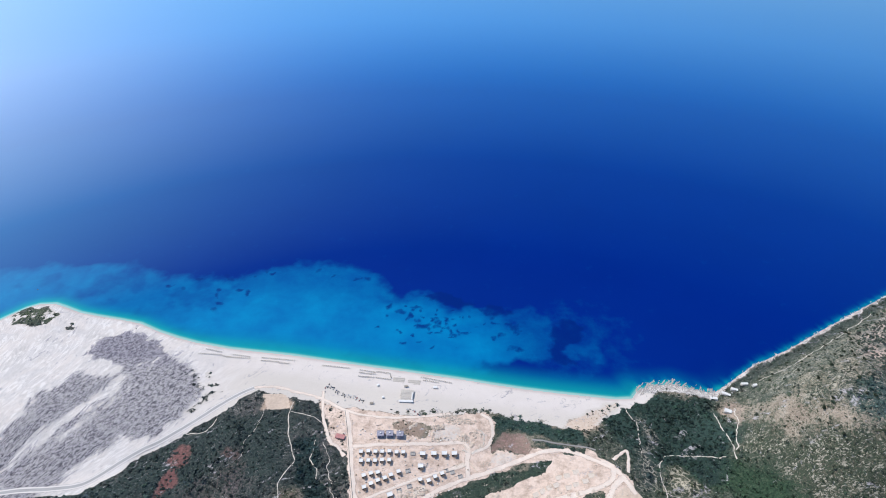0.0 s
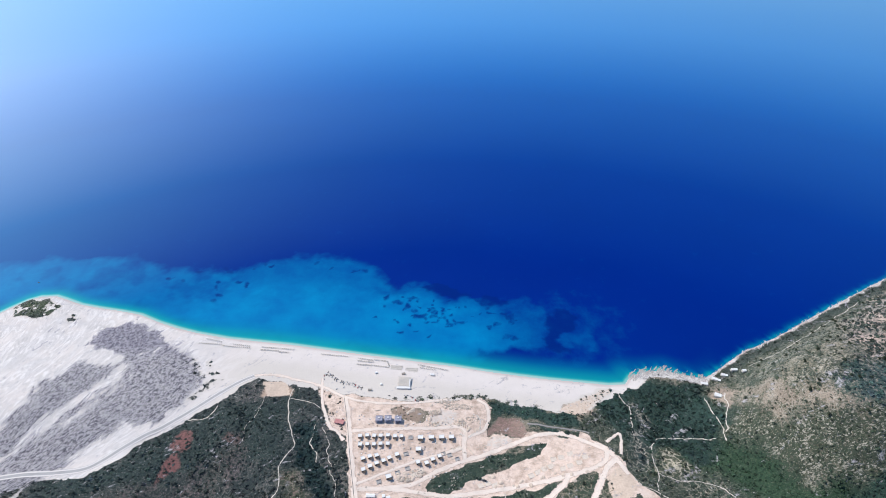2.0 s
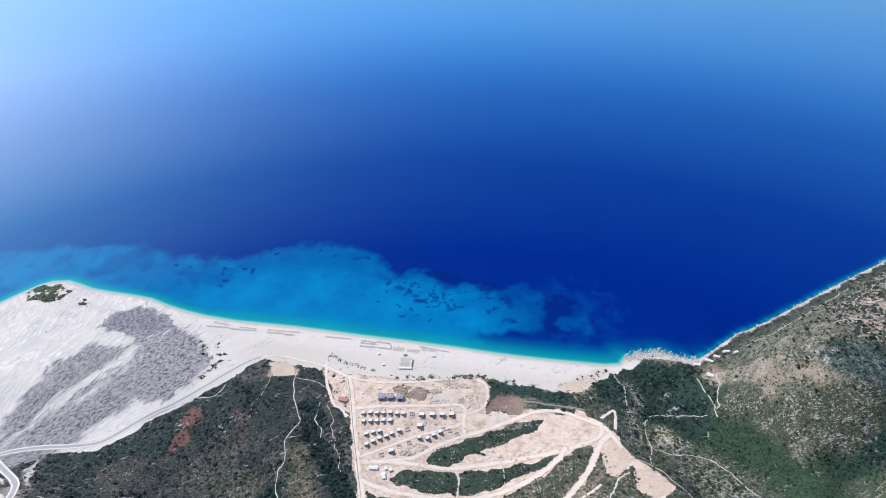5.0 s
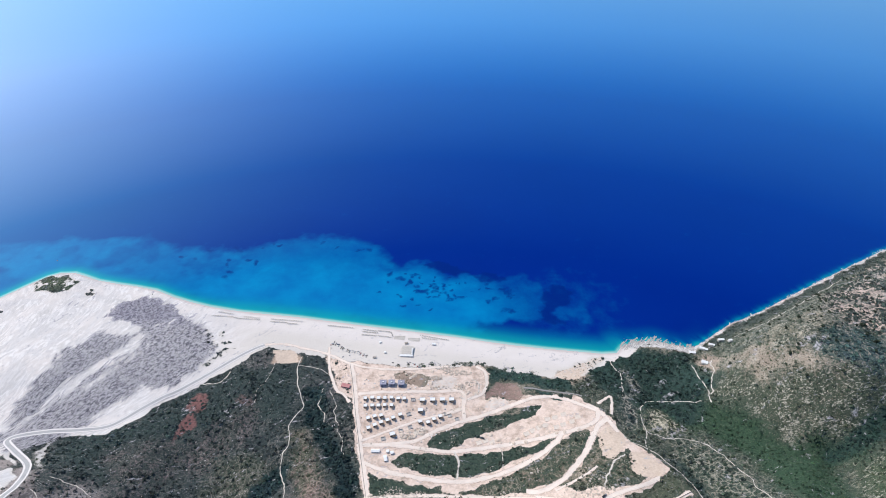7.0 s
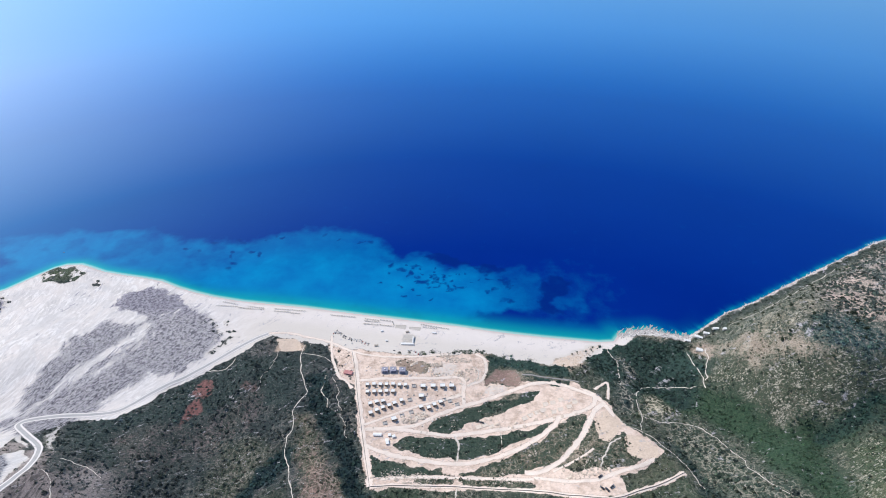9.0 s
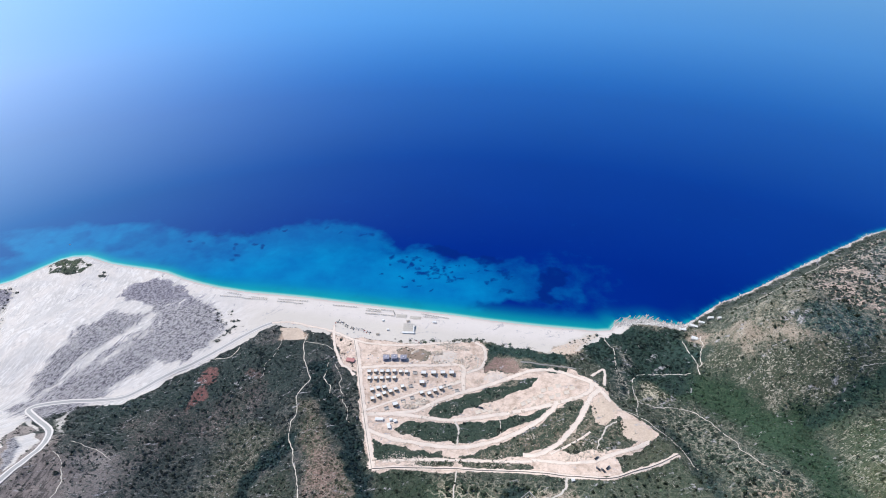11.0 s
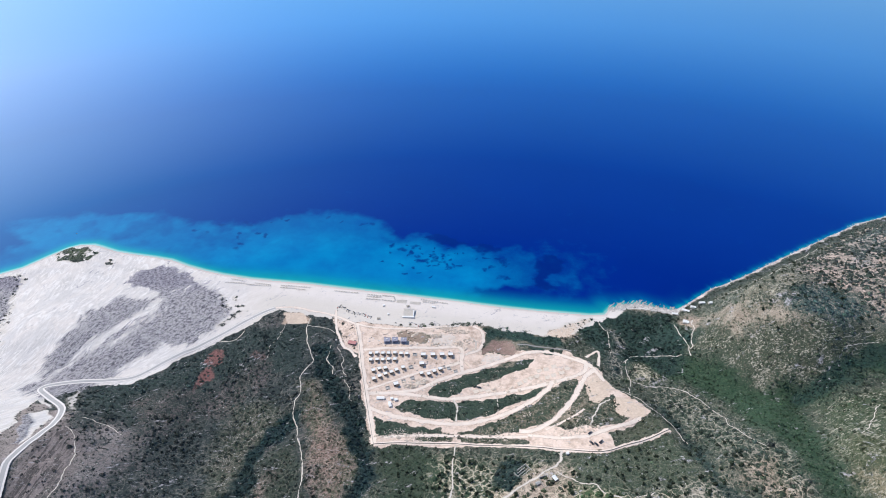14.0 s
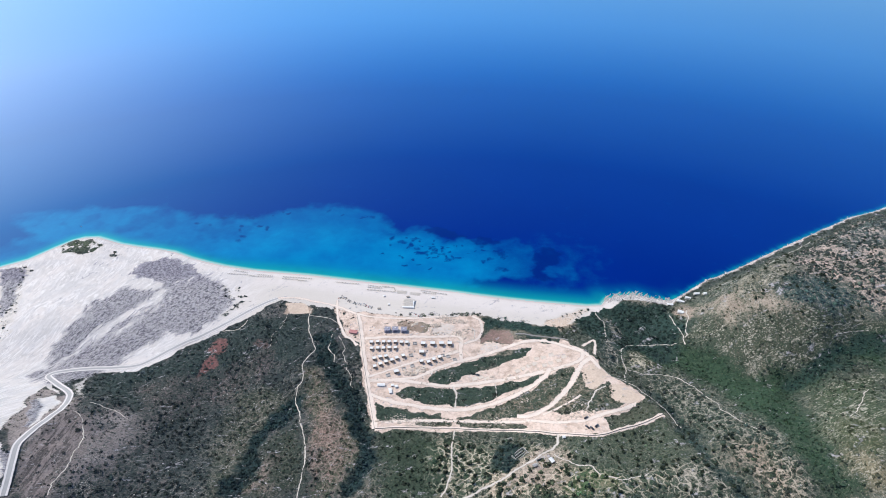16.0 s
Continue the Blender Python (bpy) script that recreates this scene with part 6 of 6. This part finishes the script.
PALE_ROCK = pale_rock()
SPOIL_ROCK = plain("beige_spoil_stone", (0.56, 0.48, 0.4), (0.38, 0.31, 0.25), 0.6, bump=0.2)
HEAD_ROCK = plain("dark_headland_limestone", (0.33, 0.295, 0.27), (0.5, 0.455, 0.42), 0.5, bump=0.25)
SLOPE_ROCK = plain("grey_slope_limestone", (0.45, 0.425, 0.385), (0.34, 0.315, 0.28), 0.5, bump=0.2)
shore_line = curve_points([p for p in COAST if 375 < p[0] < 1330], 1.5)
pick = shore_line[rng.integers(0, len(shore_line), 7000)]
patchy = value_noise(pick[:, 0], pick[:, 1], 22, 52, 3)
pick = pick[patchy > rng.uniform(-0.5, 0.25, len(pick))]
along = np.abs(rng.normal(0, 1, len(pick)))
reach = 3.0 + 8.5 * smooth(620, 480, pick[:, 0]) + 5.0 * np.clip(value_noise(pick[:, 0], pick[:, 1], 30, 51), 0, 1)
off = -along * reach * 0.75 + 2.0 + rng.uniform(0, 13, len(pick)) * smooth(600, 540, pick[:, 0]) * (value_noise(pick[:, 0], pick[:, 1], 11, 53, 2) > 0.08)
normal = np.array([-0.49, 0.87])
sx2, sy2 = pick[:, 0] + normal[0] * off + rng.normal(0, 1.5, len(pick)), pick[:, 1] + normal[1] * off + rng.normal(0, 1.5, len(pick))
stones("shore_rocks", sx2, sy2, np.minimum(rng.gamma(1.4, 0.25, len(pick)) + 0.15, 1.8), PALE_ROCK, "pale limestone rocks along the waterline", base=-0.3, strata=62)

head_line = curve_points([p for p in COAST if 385 < p[0] < 560], 1.5)
pick = head_line[rng.integers(0, len(head_line), 420)]
off = rng.normal(2.0, 6.0, len(pick))
stones("head_rocks", pick[:, 0] - 0.3 * off + rng.normal(0, 1.5, len(pick)), pick[:, 1] + off, np.minimum(rng.gamma(2.2, 0.42, len(pick)) + 0.5, 2.4), HEAD_ROCK, "dark slanting limestone slabs on the headland", base=-0.4, strata=52)

# broken limestone on the slopes
ox, oy = rng.uniform(-700, 1250, 60000), rng.uniform(250, 1150, 60000)
od = inland(ox, oy)
o_sand, o_gravel, o_bare, _, o_rocky, *_ = cover(ox, oy, od)
ok = (od > 14) & (rng.uniform(0, 1, len(ox)) < 0.3 * o_rocky ** 1.5 * (1 - np.maximum.reduce([o_sand, o_gravel, o_bare])))
stones("outcrops", ox[ok], oy[ok], np.minimum(rng.gamma(2.0, 0.32, ok.sum()) + 0.25, 1.3), SLOPE_ROCK, "pale limestone outcrops scattered over the scrub", "rocks")

hx, hy, hr = [], [], []
for _ in range(260):
    x, y = rng.uniform(-150, 360), rng.uniform(400, 760)
    if inside(np.array([x]), np.array([y]), ESTATE)[0]:
        n = 6
        hx.append(x + rng.normal(0, 3.5, n)), hy.append(y + rng.normal(0, 2.5, n)), hr.append(rng.gamma(1.6, 0.28, n) + 0.15)
for x, y, r, n in ((-11, 739, 14, 130), (22, 758, 18, 160), (50, 757, 14, 120), (12, 771, 16, 120), (38, 716, 14, 110), (60, 727, 12, 70), (-11, 710, 10, 60),
                   (-80, 470, 26, 120), (-40, 458, 30, 120), (-60, 745, 14, 40), (100, 455, 28, 90), (250, 455, 30, 120), (255, 480, 12, 25), (-40, 603, 16, 110), (-62, 590, 14, 90), (75, 660, 10, 40), (225, 445, 20, 70)):
    a, q = rng.uniform(0, 2 * np.pi, n), r * np.sqrt(rng.uniform(0, 1, n))
    hx.append(x + q * np.cos(a)), hy.append(y + 0.5 * q * np.sin(a)), hr.append(rng.gamma(2.0, 0.32, n) + 0.2)
stones("rubble", np.concatenate(hx), np.concatenate(hy), np.concatenate(hr), SPOIL_ROCK, "pale rubble and spoil left on the building site", "rubble")


# ---- heaps of spoil and stacks of building material on the site ----
HEAP_EARTH = plain("heaped_pale_earth", (0.66, 0.54, 0.44), (0.5, 0.4, 0.32), 0.35, bump=0.25)


def heap_mesh(rng):
    """An uneven cone of tipped earth, unit radius, with a ragged foot."""
    verts, faces = [(0, 0, 0.42)], []
    rings, sides = 5, 16
    lean = rng.uniform(-0.15, 0.15, 2)
    foot = 1 + 0.18 * np.sin(np.arange(sides) * 0.39 * 2 + rng.uniform(0, 6)) + rng.uniform(-0.12, 0.12, sides)
    for k in range(1, rings + 1):
        r = k / rings
        for j in range(sides):
            t = j / sides * 2 * np.pi
            z = 0.42 * (1 - r) ** 0.9 + rng.uniform(-0.035, 0.035) - (0.25 if k == rings else 0)
            verts.append((r * foot[j] * math.cos(t) + lean[0] * (1 - r), r * foot[j] * math.sin(t) + lean[1] * (1 - r), z))
    for j in range(sides):
        i = (j + 1) % sides
        faces.append((0, 1 + j, 1 + i))
        for k in range(rings - 1):
            a, b = 1 + k * sides, 1 + (k + 1) * sides
            faces += [(a + j, b + j, b + i), (a + j, b + i, a + i)]
    return flat_mesh("earth_mound", verts, faces, HEAP_EARTH, True)


heap_shapes = [heap_mesh(rng) for _ in range(5)]
HEAP_AREAS = [(10, 735, 45, 30, 16), (55, 712, 18, 16, 8), (-60, 745, 40, 8, 6), (-50, 597, 26, 8, 9), (110, 585, 60, 14, 9), (205, 600, 40, 16, 8), (255, 560, 30, 40, 8),
              (300, 500, 30, 20, 6), (240, 450, 45, 14, 10), (60, 455, 90, 8, 9), (-80, 470, 40, 8, 6), (120, 690, 40, 10, 8)]
for x0, y0, wx0, wy0, n in HEAP_AREAS:
    for _ in range(n):
        x, y, r = rng.uniform(x0 - wx0, x0 + wx0), rng.uniform(y0 - wy0, y0 + wy0), rng.uniform(2.2, 5.5)
        if not inside(np.array([x]), np.array([y]), ESTATE)[0] or max(area(np.array([x]), np.array([y]), ring, 3)[0] for ring in LENSES) > 0.1:
            continue
        ob = new("earth_mound", heap_shapes[rng.integers(5)])
        ob.matrix_basis = spot(x, y, rng.uniform(0, 360)) @ Matrix.Diagonal((r, r * rng.uniform(0.7, 1.0), r * rng.uniform(0.7, 1.1), 1))
        tagged(ob, "low heap of pale tipped earth on the graded site", "heap", "heaps of spoil")


def pallet_stack(label, stuff, layers):
    """A pallet with layers of blocks or boards."""
    v = thing("pallet_stack", label, "building material", "stacks of building material")
    for y in (-0.9, 0.0, 0.9):
        part("runner", box(bmesh.new(), -1.2, y - 0.08, -0.3, 1.2, y + 0.08, 0.12), TIMBER, v)
    for k in range(layers):
        part("layer", box(bmesh.new(), -1.15 + 0.05 * (k % 2), -0.98, 0.12 + 0.42 * k, 1.15 - 0.05 * (k % 2), 0.98, 0.52 + 0.42 * k, 0.03), stuff, v)
    return v


stacks = [pallet_stack("pallet of grey concrete blocks on bare earth", BLOCKS, 3), pallet_stack("pallet of weathered timber boards on bare earth", TIMBER, 2),
          pallet_stack("pallet of white bagged cement on bare earth", WHITE, 2), pallet_stack("pallet of dark formwork panels on bare earth", METAL, 2)]
taken = [(x, y, 7.5) for x, y in VILLAS + SHELLS + LARGE_VILLAS] + [(-116, 718, 11), (-99, 718, 11), (-80, 717, 11), (-118, 557, 9), (-99, 541, 8), (-88, 553, 5)]
placed = 0
for _ in range(400):
    x, y = rng.uniform(-158, 45), rng.uniform(575, 735)
    clear = all(math.hypot(x - a, y - b) > r for a, b, r in taken) and inside(np.array([x]), np.array([y]), ESTATE)[0]
    if not clear or min(line_distance(np.array([x]), np.array([y]), line)[0] for line in (TERRACE_ROAD, SITE_ROAD, LOOP_ROAD, WEST_ROAD, UPPER_ROAD)) < 7 or area(np.array([x]), np.array([y]), LENS_A, 3)[0] > 0.1:
        continue
    m = spot(x, y, rng.uniform(0, 180), 0.1)
    if placed < 4:
        stacks[placed].matrix_basis = m
    else:
        copy_thing(stacks[int(rng.choice([0, 0, 1, 2, 3]))], m)
    taken.append((x, y, 3.5))
    placed += 1
    if placed == 60:
        break


# ---- single trees among the scrub ----
def tree(rng, label):
    v = thing("tree", label, "tree", "scattered trees")
    bm = rod(bmesh.new(), (0, 0, -1.0), (0.1, 0.05, 2.2), 0.28, 0.16)
    for k in range(4):
        a = k * 1.6 + rng.uniform(0, 1)
        rod(bm, (0.08, 0.04, 1.2 + 0.3 * k), (1.6 * math.cos(a), 1.6 * math.sin(a), 3.0 + 0.3 * k), 0.12, 0.04, 6)
    part("trunk", bm, BARK, v)
    quads = []
    for cx, cy, cz, cr in [(0, 0, 2.0, 2.2)] + [(rng.uniform(-1.7, 1.7), rng.uniform(-1.7, 1.7), rng.uniform(0.6, 2.4), rng.uniform(1.0, 1.7)) for _ in range(5)]:
        quads.append(leaf_clumps(rng, 16) * cr + (cx, cy, cz))
    verts = np.concatenate(quads).reshape(-1, 3)
    leaf = np.array((0.03, 0.042, 0.027)) * np.exp(rng.normal(0, 0.2, (len(verts) // 4, 1)))
    me = flat_mesh("crown", verts, np.arange(len(verts)).reshape(-1, 4), LEAVES, False, colours={"leaf": np.repeat(leaf, 4, axis=0)})
    ob = new("crown", me)
    ob.parent = v
    return v


protos = [tree(rng, "dark green rounded tree standing on pale stony ground") for _ in range(6)]
for p in protos:
    p.scale = (1, 1, 1)
TREE_ZONES = [(-90, 255, 480, 400, 170), (640, 620, 1150, 1080, 120)]
count = 0
for x0, y0, x1, y1, n in TREE_ZONES:
    tx, ty = rng.uniform(x0, x1, n * 4), rng.uniform(y0, y1, n * 4)
    ok = inland(tx, ty) > 30
    for line, wide in ((WALL_ROAD, 10), (HILL_PATH, 5), (RUIN_ROAD, 6), (RUIN_TRAIL, 5), ([(134, 361), (166, 338)], 17)):
        ok &= line_distance(tx, ty, line) > wide
    for x, y in list(zip(tx[ok], ty[ok]))[:n]:
        m = spot(x, y, rng.uniform(0, 360)) @ Matrix.Diagonal((*(rng.uniform(0.8, 1.45),) * 3, 1))
        if count < len(protos):
            protos[count].matrix_basis = m
        else:
            ob = copy_thing(protos[count % 6], m)
            ob.matrix_basis = m
        count += 1


# ---- a rowing boat off the point, and a van on the spit ----
boat = thing("rowing_boat", "small dark rowing boat floating off the white point", "boat", at=pose(-1003, 1168, 0, 0, 0, 70))
bm = bmesh.new()
ring = [(-0.9, -2.2), (0.9, -2.2), (1.0, 0.8), (0.0, 2.8), (-1.0, 0.8)]
low = [bm.verts.new((x * 0.6, y * 0.85, -0.2)) for x, y in ring]
top = [bm.verts.new((x, y, 0.55)) for x, y in ring]
rim_in = [bm.verts.new((x * 0.86, y * 0.92, 0.5)) for x, y in ring]
floor_in = [bm.verts.new((x * 0.5, y * 0.75, 0.0)) for x, y in ring]
for k in range(5):
    j = (k + 1) % 5
    bm.faces.new((low[k], low[j], top[j], top[k]))
    bm.faces.new((top[k], top[j], rim_in[j], rim_in[k]))
    bm.faces.new((rim_in[k], rim_in[j], floor_in[j], floor_in[k]))
bm.faces.new(low[::-1]), bm.faces.new(floor_in)
part("hull", bm, TIMBER, boat)
for y in (-1.2, 0.4):
    part("thwart", box(bmesh.new(), -0.75, y - 0.15, 0.3, 0.75, y + 0.15, 0.36), TIMBER, boat)
copy_thing(cars[2], spot(-700, 1025, 40))
